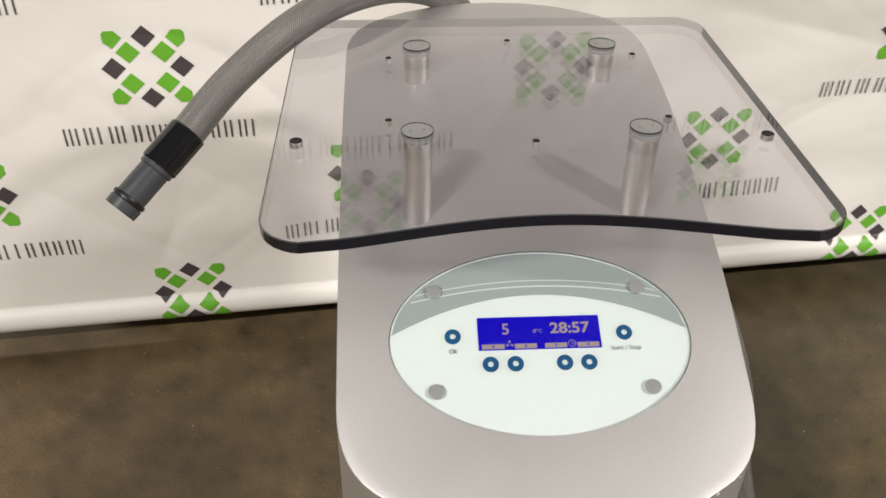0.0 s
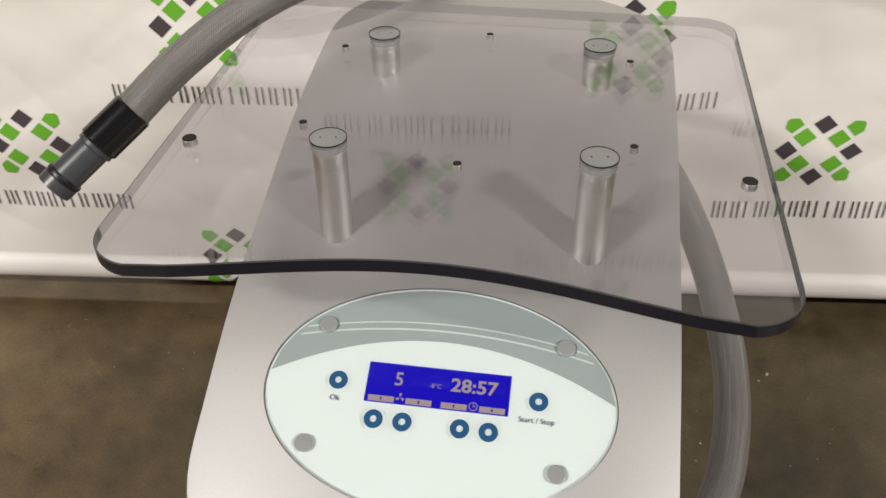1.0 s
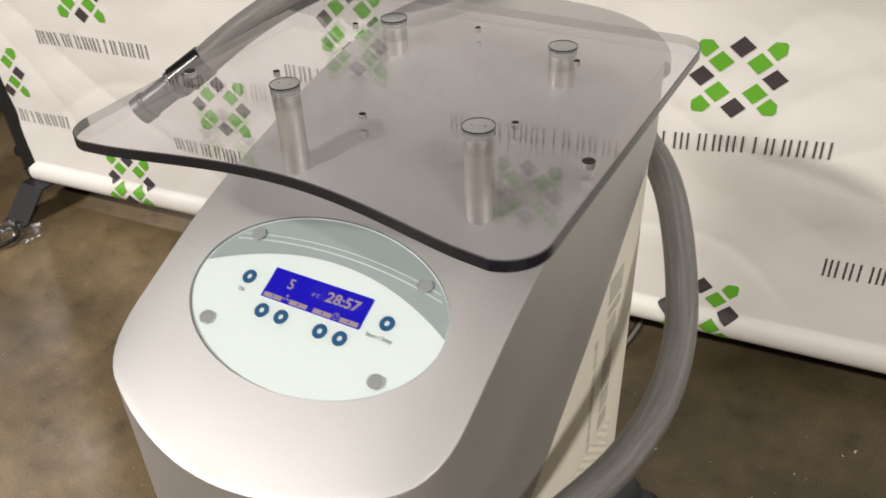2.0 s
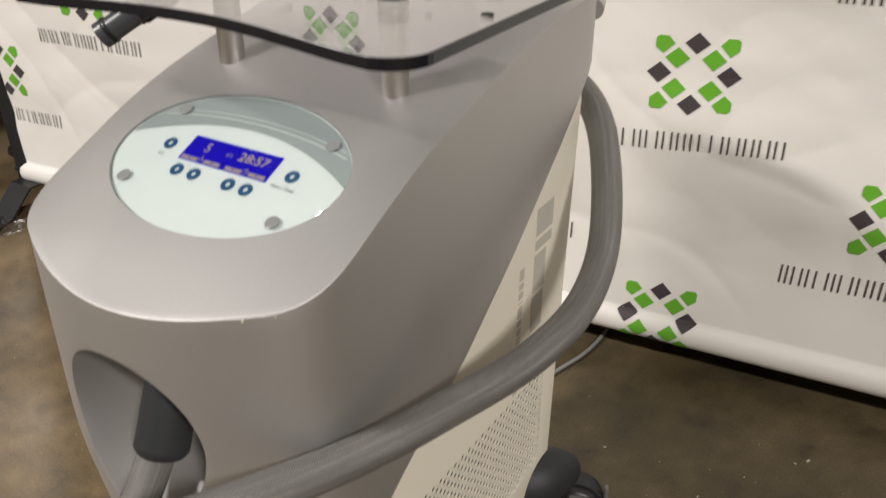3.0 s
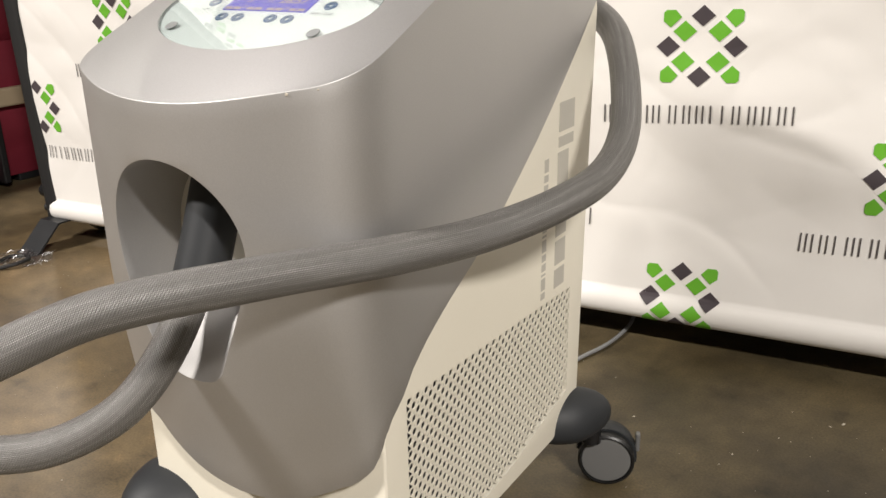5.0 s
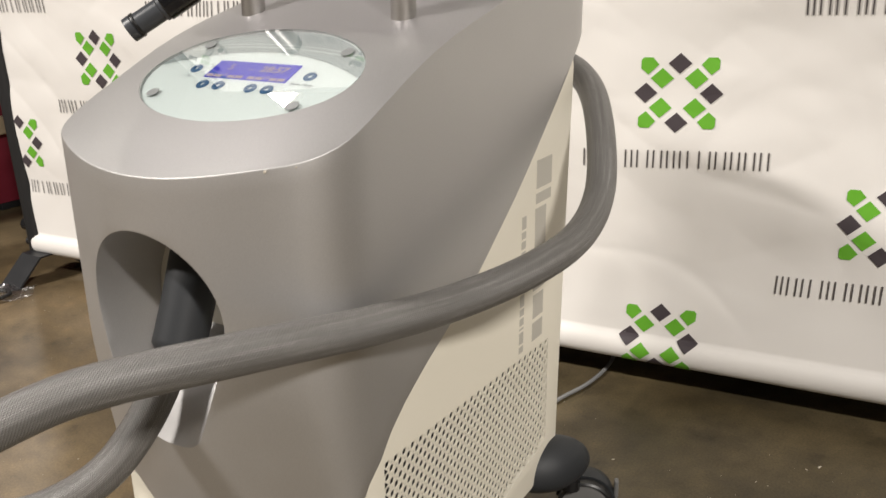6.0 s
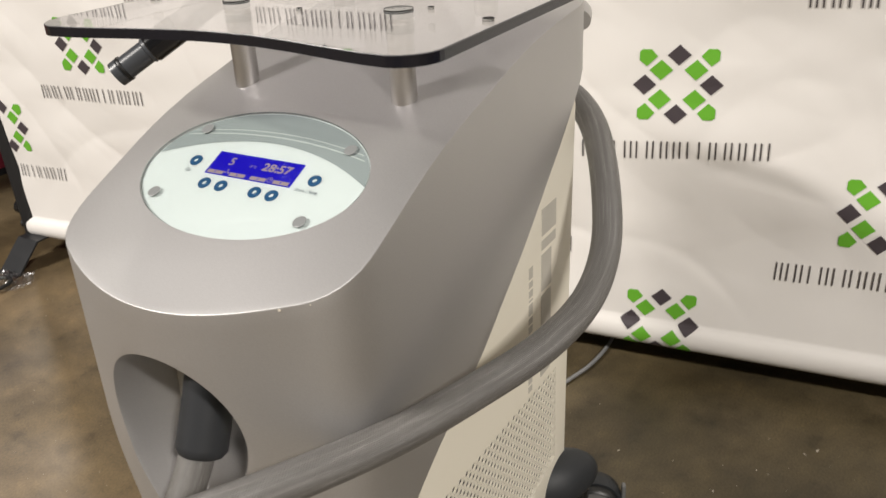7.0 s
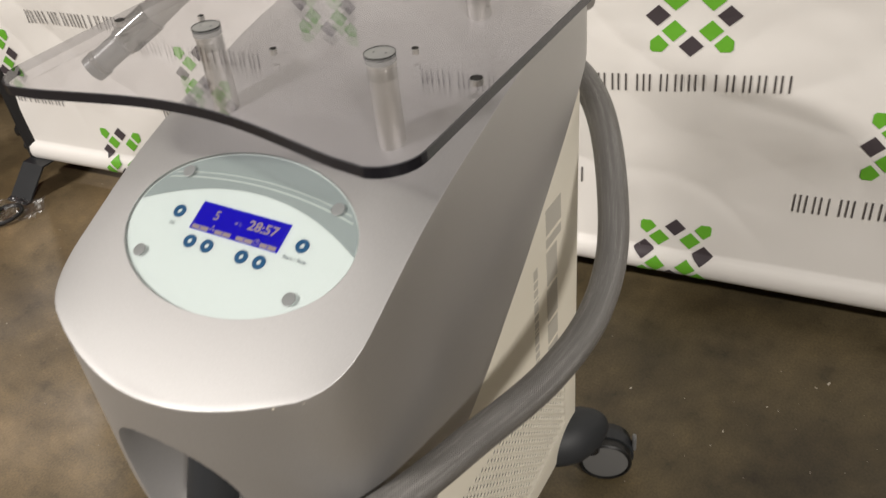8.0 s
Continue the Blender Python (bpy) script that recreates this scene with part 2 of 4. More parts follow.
def concrete():
    m = bpy.data.materials.new("worn concrete")
    m.use_nodes = True
    nt = m.node_tree
    b = nt.nodes["Principled BSDF"]
    co = nt.nodes.new("ShaderNodeTexCoord").outputs["Object"]

    def noise_out(scale, detail, rough=0.55):
        n = nt.nodes.new("ShaderNodeTexNoise")
        n.inputs["Scale"].default_value, n.inputs["Detail"].default_value, n.inputs["Roughness"].default_value = scale, detail, rough
        nt.links.new(co, n.inputs["Vector"])
        return n.outputs["Fac"]

    def ramp(fac, rows):
        r = nt.nodes.new("ShaderNodeValToRGB")
        els = r.color_ramp.elements
        while len(els) < len(rows):
            els.new(0.5)
        for e, (p, c) in zip(els, rows):
            e.position, e.color = p, (*c, 1)
        nt.links.new(fac, r.inputs[0])
        return r.outputs[0]

    def mix(kind, f, a, c):
        n = nt.nodes.new("ShaderNodeMix")
        n.data_type, n.blend_type = "RGBA", kind
        n.inputs[0].default_value = f
        nt.links.new(a, n.inputs[6])
        nt.links.new(c, n.inputs[7])
        return n.outputs[2]

    base = ramp(noise_out(1.9, 9, 0.62), [(0.30, (0.038, 0.029, 0.018)), (0.46, (0.065, 0.051, 0.031)), (0.58, (0.095, 0.074, 0.046)), (0.72, (0.147, 0.114, 0.075))])
    stain = ramp(noise_out(4.5, 5, 0.6), [(0.28, (0.58, 0.57, 0.56)), (0.48, (1, 1, 1)), (0.60, (1.07, 1.06, 1.03)), (0.74, (1.35, 1.30, 1.22))])
    speck = ramp(noise_out(220, 3), [(0.30, (0.72, 0.72, 0.72)), (0.55, (1, 1, 1)), (0.75, (1.2, 1.18, 1.14))])
    # lighter tan lanes and darker lanes, some metres wide, run along the hall
    def calc(op, a, c):
        n = nt.nodes.new("ShaderNodeMath")
        n.operation = op
        for k, v in enumerate((a, c)):
            if isinstance(v, (int, float)):
                n.inputs[k].default_value = v
            else:
                nt.links.new(v, n.inputs[k])
        return n.outputs[0]

    sep = nt.nodes.new("ShaderNodeSeparateXYZ")
    nt.links.new(co, sep.inputs[0])
    across = calc("ADD", sep.outputs[0], calc("MULTIPLY", calc("SUBTRACT", noise_out(0.9, 4), 0.5), 1.6))
    lane = calc("SUBTRACT", 0.5, calc("MULTIPLY", calc("SINE", calc("MULTIPLY", across, 1.4), 0.0), 0.5))
    banded = ramp(lane, [(0.1, (1.22, 1.20, 1.03)), (0.55, (1.28, 1.24, 1.07)), (0.95, (1.66, 1.51, 1.27))])
    scuff = ramp(noise_out(15, 7, 0.7), [(0.30, (0.55, 0.55, 0.55)), (0.42, (0.92, 0.92, 0.92)), (0.60, (1.06, 1.05, 1.03)), (0.75, (1.40, 1.34, 1.24))])
    tone = mix("MULTIPLY", 1.0, mix("MULTIPLY", 1.0, mix("MULTIPLY", 1.0, base, stain), scuff), banded)
    nt.links.new(mix("MULTIPLY", 1.0, tone, speck), b.inputs["Base Color"])
    r = ramp(noise_out(3.0, 6), [(0.3, (0.42, 0.42, 0.42)), (0.7, (0.68, 0.68, 0.68))])
    nt.links.new(r, b.inputs["Roughness"])
    bp = nt.nodes.new("ShaderNodeBump")
    bp.inputs["Strength"].default_value, bp.inputs["Distance"].default_value = 0.25, 0.002
    nt.links.new(noise_out(60, 6), bp.inputs["Height"])
    nt.links.new(bp.outputs[0], b.inputs["Normal"])
    return m


def braid():
    """A woven grey sleeve: two sets of fine strands wound round the hose, by its own u and v."""
    m = bpy.data.materials.new("woven grey sleeve")
    m.use_nodes = True
    nt = m.node_tree
    b = nt.nodes["Principled BSDF"]
    uv = nt.nodes.new("ShaderNodeTexCoord").outputs["UV"]
    sep = nt.nodes.new("ShaderNodeSeparateXYZ")
    nt.links.new(uv, sep.inputs[0])

    def calc(op, a, c=0.0):
        n = nt.nodes.new("ShaderNodeMath")
        n.operation = op
        for k, v in enumerate((a, c)):
            if isinstance(v, (int, float)):
                n.inputs[k].default_value = v
            else:
                nt.links.new(v, n.inputs[k])
        return n.outputs[0]

    u, v = sep.outputs[0], sep.outputs[1]
    turn = calc("MULTIPLY", u, 2 * math.pi * 34)
    run = calc("MULTIPLY", v, 2 * math.pi * 330)
    one = calc("SINE", calc("ADD", turn, run))
    two = calc("SINE", calc("SUBTRACT", turn, run))
    weave = calc("ADD", calc("MULTIPLY", one, 0.5), calc("MULTIPLY", calc("MULTIPLY", one, two), 0.5))

    def cloud(along, around, detail):
        n = nt.nodes.new("ShaderNodeTexNoise")
        n.inputs["Scale"].default_value, n.inputs["Detail"].default_value = 1.0, detail
        spread = nt.nodes.new("ShaderNodeCombineXYZ")
        nt.links.new(calc("MULTIPLY", u, around), spread.inputs[0])
        nt.links.new(calc("MULTIPLY", v, along), spread.inputs[1])
        nt.links.new(spread.outputs[0], n.inputs["Vector"])
        return n.outputs["Fac"]

    patch = calc("POWER", calc("MULTIPLY", cloud(9.0, 26.0, 2.0), 1.5), 3.0)
    # glints on the strand crossings, put into the base colour in patches
    glint = calc("POWER", calc("MAXIMUM", calc("MULTIPLY", one, two), 0.0), 2.0)
    r = nt.nodes.new("ShaderNodeValToRGB")
    r.color_ramp.elements[0].color = (0.072, 0.067, 0.062, 1)
    r.color_ramp.elements[1].color = (0.72, 0.70, 0.67, 1)
    tone = calc("ADD", calc("MULTIPLY", calc("MULTIPLY", glint, patch), 0.95), calc("ADD", calc("MULTIPLY", cloud(120.0, 40.0, 3.0), 0.09), calc("MULTIPLY", calc("ADD", one, 1.0), 0.025)))
    nt.links.new(tone, r.inputs[0])
    nt.links.new(r.outputs[0], b.inputs["Base Color"])
    b.inputs["Roughness"].default_value = 0.36
    b.inputs["Specular IOR Level"].default_value = 0.7
    bp = nt.nodes.new("ShaderNodeBump")
    bp.inputs["Strength"].default_value, bp.inputs["Distance"].default_value = 0.5, 0.0009
    nt.links.new(weave, bp.inputs["Height"])
    nt.links.new(bp.outputs[0], b.inputs["Normal"])
    return m


CONCRETE = concrete()
BRAID = braid()

# ---------------------------------------------------------------- the room
X0, X1, Y0, Y1, TOP = -8.0, 8.0, -9.5, 5.0, 6.4
bm = bmesh.new()
bmesh.ops.create_grid(bm, x_segments=24, y_segments=22, size=1)
for v in bm.verts:
    v.co = Vector((X0 + (v.co.x + 1) / 2 * (X1 - X0), Y0 + (v.co.y + 1) / 2 * (Y1 - Y0), 0))
tagged(part("floor", bm, CONCRETE), "brown grey worn concrete warehouse floor with stains", "floor", kind="structure")
for name, dims in (("wall_north", (X0, X1, Y1, Y1 + 0.2, 0, TOP)), ("wall_south", (X0, X1, Y0 - 0.2, Y0, 0, TOP)),
                   ("wall_west", (X0 - 0.2, X0, Y0, Y1, 0, TOP)), ("wall_east", (X1, X1 + 0.2, Y0, Y1, 0, TOP))):
    tagged(part(name, box_bm(*dims), WALL), "plain painted warehouse wall", "wall", kind="structure")
# unseen wall, added to keep lamp light and bounce out of the banner gap
tagged(part("light_block_wall", box_bm(-1.66, X1, 1.56, 1.72, 0, TOP), WALL), "added unseen wall behind the banner that blocks light", "wall", kind="structure")
tagged(part("ceiling", box_bm(X0 - 0.2, X1 + 0.2, Y0 - 0.2, Y1 + 0.2, TOP, TOP + 0.15), CEILING), "plain pale warehouse ceiling", "ceiling", kind="structure")


def ceiling_light(x, y, z, length, width, turn, watts):
    base = thing("ceiling_light", (x, y, z), "white hanging strip light with a lit diffuser", "ceiling light", "strip lights")
    base.rotation_euler = (0, 0, radians(turn))
    part("housing", box_bm(-length / 2, length / 2, -width / 2, width / 2, 0.01, 0.08, 0.01), IVORY, base)
    part("diffuser", box_bm(-length / 2 + 0.02, length / 2 - 0.02, -width / 2 + 0.02, width / 2 - 0.02, -0.01, 0.01, 0.004), LAMP_FACE, base, "lit white diffuser")
    for k in (-1, 1):
        part("hanger", box_bm(k * length * 0.4 - 0.004, k * length * 0.4 + 0.004, -0.004, 0.004, 0.08, TOP - z), STEEL, base)
    lamp = bpy.data.lights.new("strip_lamp", "AREA")
    lamp.shape, lamp.size, lamp.size_y, lamp.energy, lamp.color = "RECTANGLE", length, width, watts, LAMP_TINT
    ob = new("strip_lamp", lamp)
    ob.parent = base
    ob.location = (0, 0, -0.03)
    return base


ceiling_light(-3.88, -4.39, 5.8, 1.3, 0.4, 0, KEY_W)
ceiling_light(5.56, -3.64, 5.8, 1.3, 0.4, 0, FILL_W)
ceiling_light(-5.30, 3.15, 5.8, 1.2, 0.21, -25, OVER_W)


# ---------------------------------------------------------------- the banner stand
BX0, BX1, BTOP, BLOW = -1.765, 1.36, 2.35, 0.07


def banner_y(x, z):
    bow = 0.04 * smoothstep(0.05, 0.42, x) * (1 - 0.8 * smoothstep(0.8, 1.3, x)) * smoothstep(0.10, 0.38, z) * (1 - 0.8 * smoothstep(0.62, 0.95, z))
    p = Vector((x * 1.1 + 0.5 * z, z * 1.7 - 0.4 * x, 3.1))
    fold = 0.020 * noise.noise(p) + 0.012 * noise.noise(p * 2.7) + 0.0040 * noise.noise(p * 6)
    crease = 0.0018 * math.sin(9 * (z + 0.28 * x) + 3 * noise.noise(Vector((x * 0.8, z, 0))))
    # packing creases: sharp ridges that run across the cloth at two slants, and fine crumples round them
    for k, (turn, size, height, edge) in enumerate(((0.45, 1.5, 0.0050, 8), (-0.75, 2.1, 0.0045, 9), (0.6, 4.6, 0.0016, 7), (-0.5, 9.0, 0.0008, 4))):
        u, v = x * math.cos(turn) + z * math.sin(turn), z * math.cos(turn) - x * math.sin(turn)
        fold += height * ((1 - abs(noise.noise(Vector((u * 0.7 * size, v * 1.6 * size, 7.7 + 3 * k))))) ** edge - 0.35)
    ease = smoothstep(0.12, 0.3, z)
    return 1.2 + 0.1 * x + bow + (fold + crease) * ease


def left_lean(x, z):
    """The banner's end stands a little further in at the foot."""
    return 0.022 * max(0.0, 1 - z / 0.9) * max(0.0, (-1.2 - x) / 0.565)


def banner_stand():
    base = (-0.2, 1.2, 0)
    stand = thing("banner_stand", base, "white printed cloth banner on a black pole stand", "banner")
    nx, rows = 420, [BTOP - k * (BTOP - 0.135) / 280 for k in range(281)]
    bm = bmesh.new()
    grid = []
    for i in range(nx + 1):
        x = BX0 + (BX1 - BX0) * i / nx
        col = [bm.verts.new((x, banner_y(x, z), z)) for z in rows]
        yc, zc, r = 1.2 + 0.1 * x + 0.010, 0.104, 0.034
        for a in range(16):
            t = radians(130 + a * 22)
            col.append(bm.verts.new((x, yc + r * math.cos(t) * 0.9, zc + r * math.sin(t))))
        grid.append(col)
    for a, b in zip(grid, grid[1:]):
        for k in range(len(a) - 1):
            bm.faces.new((a[k], b[k], b[k + 1], a[k + 1]))
    for v in bm.verts:
        v.co.x += left_lean(v.co.x, v.co.z)
    bmesh.ops.recalc_face_normals(bm, faces=bm.faces[:])
    cloth = part("cloth", shifted(bm, base), FABRIC, stand, "white printed cloth with a bottom pole pocket", smooth=True, sharp=1.2)
    sol = cloth.modifiers.new("thick", "SOLIDIFY")
    sol.thickness, sol.offset = 0.0008, 1

    def printed(polys, mats, name, cx, cz, skew):
        bm = bmesh.new()
        for poly, mi in polys:
            vs = [bm.verts.new((x, 0, z)) for x, z in poly]
            mid = bm.verts.new((sum(p[0] for p in poly) / len(poly), 0, sum(p[1] for p in poly) / len(poly)))
            for p, q in zip(vs, vs[1:] + vs[:1]):
                bm.faces.new((p, q, mid)).material_index = mi
        if name != "caption":
            bmesh.ops.subdivide_edges(bm, edges=bm.edges[:], cuts=5, use_grid_fill=True)
        lift = 0.0022 if name == "caption" else 0.0016
        for v in bm.verts:
            px, pz = cx + v.co.x, cz + v.co.z + skew * v.co.x
            if pz > 0.137:
                v.co = Vector((px, banner_y(px, pz) - lift, pz))
            else:
                pz = max(pz, 0.0695)
                t = max(-1.0, min(1.0, (pz - 0.104) / 0.034))
                v.co = Vector((px, 1.2 + 0.1 * px + 0.010 - 0.0306 * math.sqrt(1 - t * t) - lift - 0.0006, pz))
            v.co.x += left_lean(v.co.x, v.co.z)
        bmesh.ops.recalc_face_normals(bm, faces=bm.faces[:])
        for f in bm.faces:
            f.normal_update()
            if f.normal.y > 0:
                f.normal_flip()
        return part(name, shifted(bm, base), mats, cloth)

    d = 0.0225
    diamond = lambda cx, cz: [(cx - d, cz), (cx, cz + d * 0.93), (cx + d, cz), (cx, cz - d * 0.93)]  # noqa: E731

    def corner(sx, sz):
        c, e = 0.0575, 0.0172
        pts = [(-e, 0.003), (-0.005, e), (e * 0.72, e), (e, e * 0.72), (e, -0.005), (0.003, -e)]
        return [(sx * (c + x), sz * (c * 0.95 + z)) for x, z in pts]
    mark = [(diamond(0, 0.060), 1), (diamond(0, -0.060), 1), (diamond(0.0635, 0), 1), (diamond(-0.0635, 0), 1)]
    mark += [(diamond(sx * 0.033, sz * 0.030), 0) for sx in (-1, 1) for sz in (-1, 1)]
    mark += [(corner(sx, sz), 0) for sx in (-1, 1) for sz in (-1, 1)]
    # captions: plain upright bars in three groups, the rhythm of a line of print
    words, x, h, w = [], -0.196, 0.038, 0.0031
    for steps in ((9, 13, 12), (10, 17, 13, 11, 12), (17, 15, 12, 14, 12)):
        bars = []
        for k, st in enumerate(steps):
            for dx in (0.0, st * 0.00122):
                bars.append(([(x + dx, -h / 2), (x + dx + w, -h / 2), (x + dx + w, h / 2), (x + dx, h / 2)], 0))
            x += st * 0.00122 + 0.0116
        words.append(bars)
        x += 0.0105
    high = []
    for i, cx in enumerate((-1.74, -1.374, -0.996, -0.606, -0.2, 0.193, 0.600, 1.016)):
        for k in range(4):
            cz = ((0.148, 0.682, 1.31, 1.93) if i % 2 else (0.43, 0.964, 1.60, 2.2))[k]
            if cz > BTOP - 0.1:
                continue
            skew = 0.02 if cx > 0 else 0.0
            cz += {(1, 1): 0.005, (6, 1): 0.030, (2, 0): 0.004, (3, 1): 0.014, (5, 1): -0.007, (5, 0): -0.013}.get((i, k), 0.0)
            polys = mark if cx > -1.7 else [(p, m) for p, m in mark if min(q[0] for q in p) > -0.03]
            if cz < 1.0:
                for poly, m in polys:
                    printed([(poly, 0)], [PRINT_DARK if m else PRINT_GREEN], "charcoal_diamond" if m else "green_diamond", cx, cz, skew)
            else:
                high.append(printed(polys, [PRINT_GREEN, PRINT_DARK], "printed_mark", cx, cz, skew))
            if cz > 0.25:
                some = [b for bars in words for b in bars if cx > -1.7 or b[0][0][0] > -0.02]
                high.append(printed(some, [CAPTION], "caption", cx + 0.012, cz - 0.137, skew + 0.01))
    for ob in high:
        tagged(ob, kind="stuff")
    # poles and feet
    for sx, px in ((-1, BX0 - 0.03), (1, BX1 + 0.03)):
        py = 1.21 + 0.1 * px
        lean = 0.045 if sx < 0 else 0.0
        rod = tube_bm([Vector((px + lean * max(0.0, 1 - z / 0.9), py, z)) for z in (0.06, 0.3, 0.6, 0.9, 1.5, BTOP + 0.06)], 0.025, 20)
        part("pole", shifted(rod, base), BLACK_MATT, stand, smooth=True, sharp=0.9)
        px += lean
        foot = bmesh.new()
        over = [(-0.150, 0.003), (-0.134, 0.007), (-0.052, 0.082), (0.052, 0.082), (0.134, 0.007), (0.150, 0.003)]
        under = [(-0.150, 0.0), (-0.131, 0.001), (-0.049, 0.077), (0.049, 0.077), (0.131, 0.001), (0.150, 0.0)]
        prof = over + under[::-1]
        a = [foot.verts.new((px - 0.012, py + y, z)) for y, z in prof]
        b = [foot.verts.new((px + 0.078, py + y, z)) for y, z in prof]
        foot.faces.new(a)
        foot.faces.new(b[::-1])
        for k in range(len(prof)):
            foot.faces.new((a[k], b[k], b[(k + 1) % len(prof)], a[(k + 1) % len(prof)]))
        bmesh.ops.recalc_face_normals(foot, faces=foot.faces[:])
        part("foot", shifted(foot, base), SLATE, stand, "dark folded steel foot")
        part("knob", shifted(lathe_bm([(0, 0), (0.018, 0), (0.022, 0.006), (0.022, 0.024), (0.016, 0.03), (0, 0.03)], 12, pose(px - 0.02, py, 0.16, 0, -90, 0)), base), BLACK, stand)
    for z in (0.104, BTOP + 0.02):
        line = [Vector((BX0 - 0.03, 1.21 + 0.1 * (BX0 - 0.03), z)), Vector((BX1 + 0.03, 1.21 + 0.1 * (BX1 + 0.03), z))]
        part("crossbar", shifted(tube_bm(line, 0.014, 12), base), BLACK_MATT, stand)


banner_stand()

# ---------------------------------------------------------------- the cooling machine
DEV = (0.0, 0.38, 0.0)
CREST = [(0.0, 0.733), (0.02, 0.742), (0.152, 0.8015), (0.2475, 0.846), (0.30, 0.865), (0.342, 0.8775), (0.40, 0.8915), (0.45, 0.9065), (0.512, 0.9205), (0.56, 0.928), (0.62, 0.935), (0.70, 0.941), (0.76, 0.942)]
SLOPE = math.atan(0.466)
BORDER = [(0.112, 0.325), (0.122, 0.356), (0.136, 0.388), (0.15, 0.410), (0.17, 0.434), (0.195, 0.455), (0.22, 0.471), (0.25, 0.489), (0.315, 0.523), (0.39, 0.568), (0.494, 0.645), (0.58, 0.72), (0.62, 0.757), (0.672, 0.813), (0.70, 0.83)]
HALF = 0.2015


def crest(y):
    return sum(table(CREST, y + k * 0.012) for k in (-2, -1, 0, 1, 2)) / 5


def bulge(y):
    """How far the sides of the top lie below its middle."""
    return 0.0095 + 0.017 * smoothstep(0.27, 0.56, y)


def top_z(x, y):
    return crest(y) - 0.0095 + bulge(y) * (1 - min(1.0, abs(x) / 0.1985) ** (4.2 - 2.0 * smoothstep(0.27, 0.42, y)))


def bow_y(x):
    """The front's line in plan at the height of the panel."""
    return 0.02 + 0.041 * (x / 0.15) ** 2


def shell_plan():
    """Closed line in plan, from the back's middle round by the right side, the front and the left."""
    right = [(0.0, 0.752), (0.04, 0.751), (0.08, 0.748), (0.12, 0.743), (0.15, 0.737), (0.172, 0.728), (0.186, 0.716), (0.195, 0.700), (0.200, 0.680)]
    right += [(HALF, y) for y in (0.66, 0.64, 0.60, 0.56, 0.52, 0.48, 0.44, 0.40, 0.36, 0.32, 0.28, 0.25, 0.22, 0.20, 0.185, 0.17, 0.16)]
    # rounded corner into the bowed front
    p0, p1, p2 = Vector((HALF, 0.15)), Vector((HALF, 0.095)), Vector((0.165, bow_y(0.165)))
    right += [tuple(p0.lerp(p1, t).lerp(p1.lerp(p2, t), t)) for t in (0, 0.14, 0.28, 0.42, 0.56, 0.7, 0.85, 1.0)]
    right += [(x, bow_y(x)) for x in (0.15, 0.135, 0.12, 0.105, 0.09, 0.075, 0.06, 0.045, 0.03, 0.015, 0.0)]
    left = [(-x, y) for x, y in right[1:-1]]
    return right + left[::-1]


def low_edge(x, y):
    """The height at which the silver shell ends over the ivory cabinet."""
    if y > 0.690:
        return 0.83
    if y >= 0.15:
        return table(BORDER, y)
    a = abs(x)
    return table([(0.0, 0.2575), (0.04, 0.261), (0.07, 0.267), (0.095, 0.276), (0.12, 0.288), (0.142, 0.301), (0.165, 0.314), (0.18, 0.325), (0.190, 0.338), (0.1951, 0.352), (0.1986, 0.371), (0.2008, 0.391), (HALF, 0.410)], a)


def wall_y(x, y, z):
    """The front's lower part draws back."""
    if y > 0.15:
        return y
    s = smoothstep(0.18, 0.54, z)
    low = 0.106 - 0.018 * max(0.0, 1 - (x / 0.15) ** 2) + 0.008 * (max(0.0, abs(x) - 0.15) / (HALF - 0.15)) ** 3
    return low + (y - low) * s


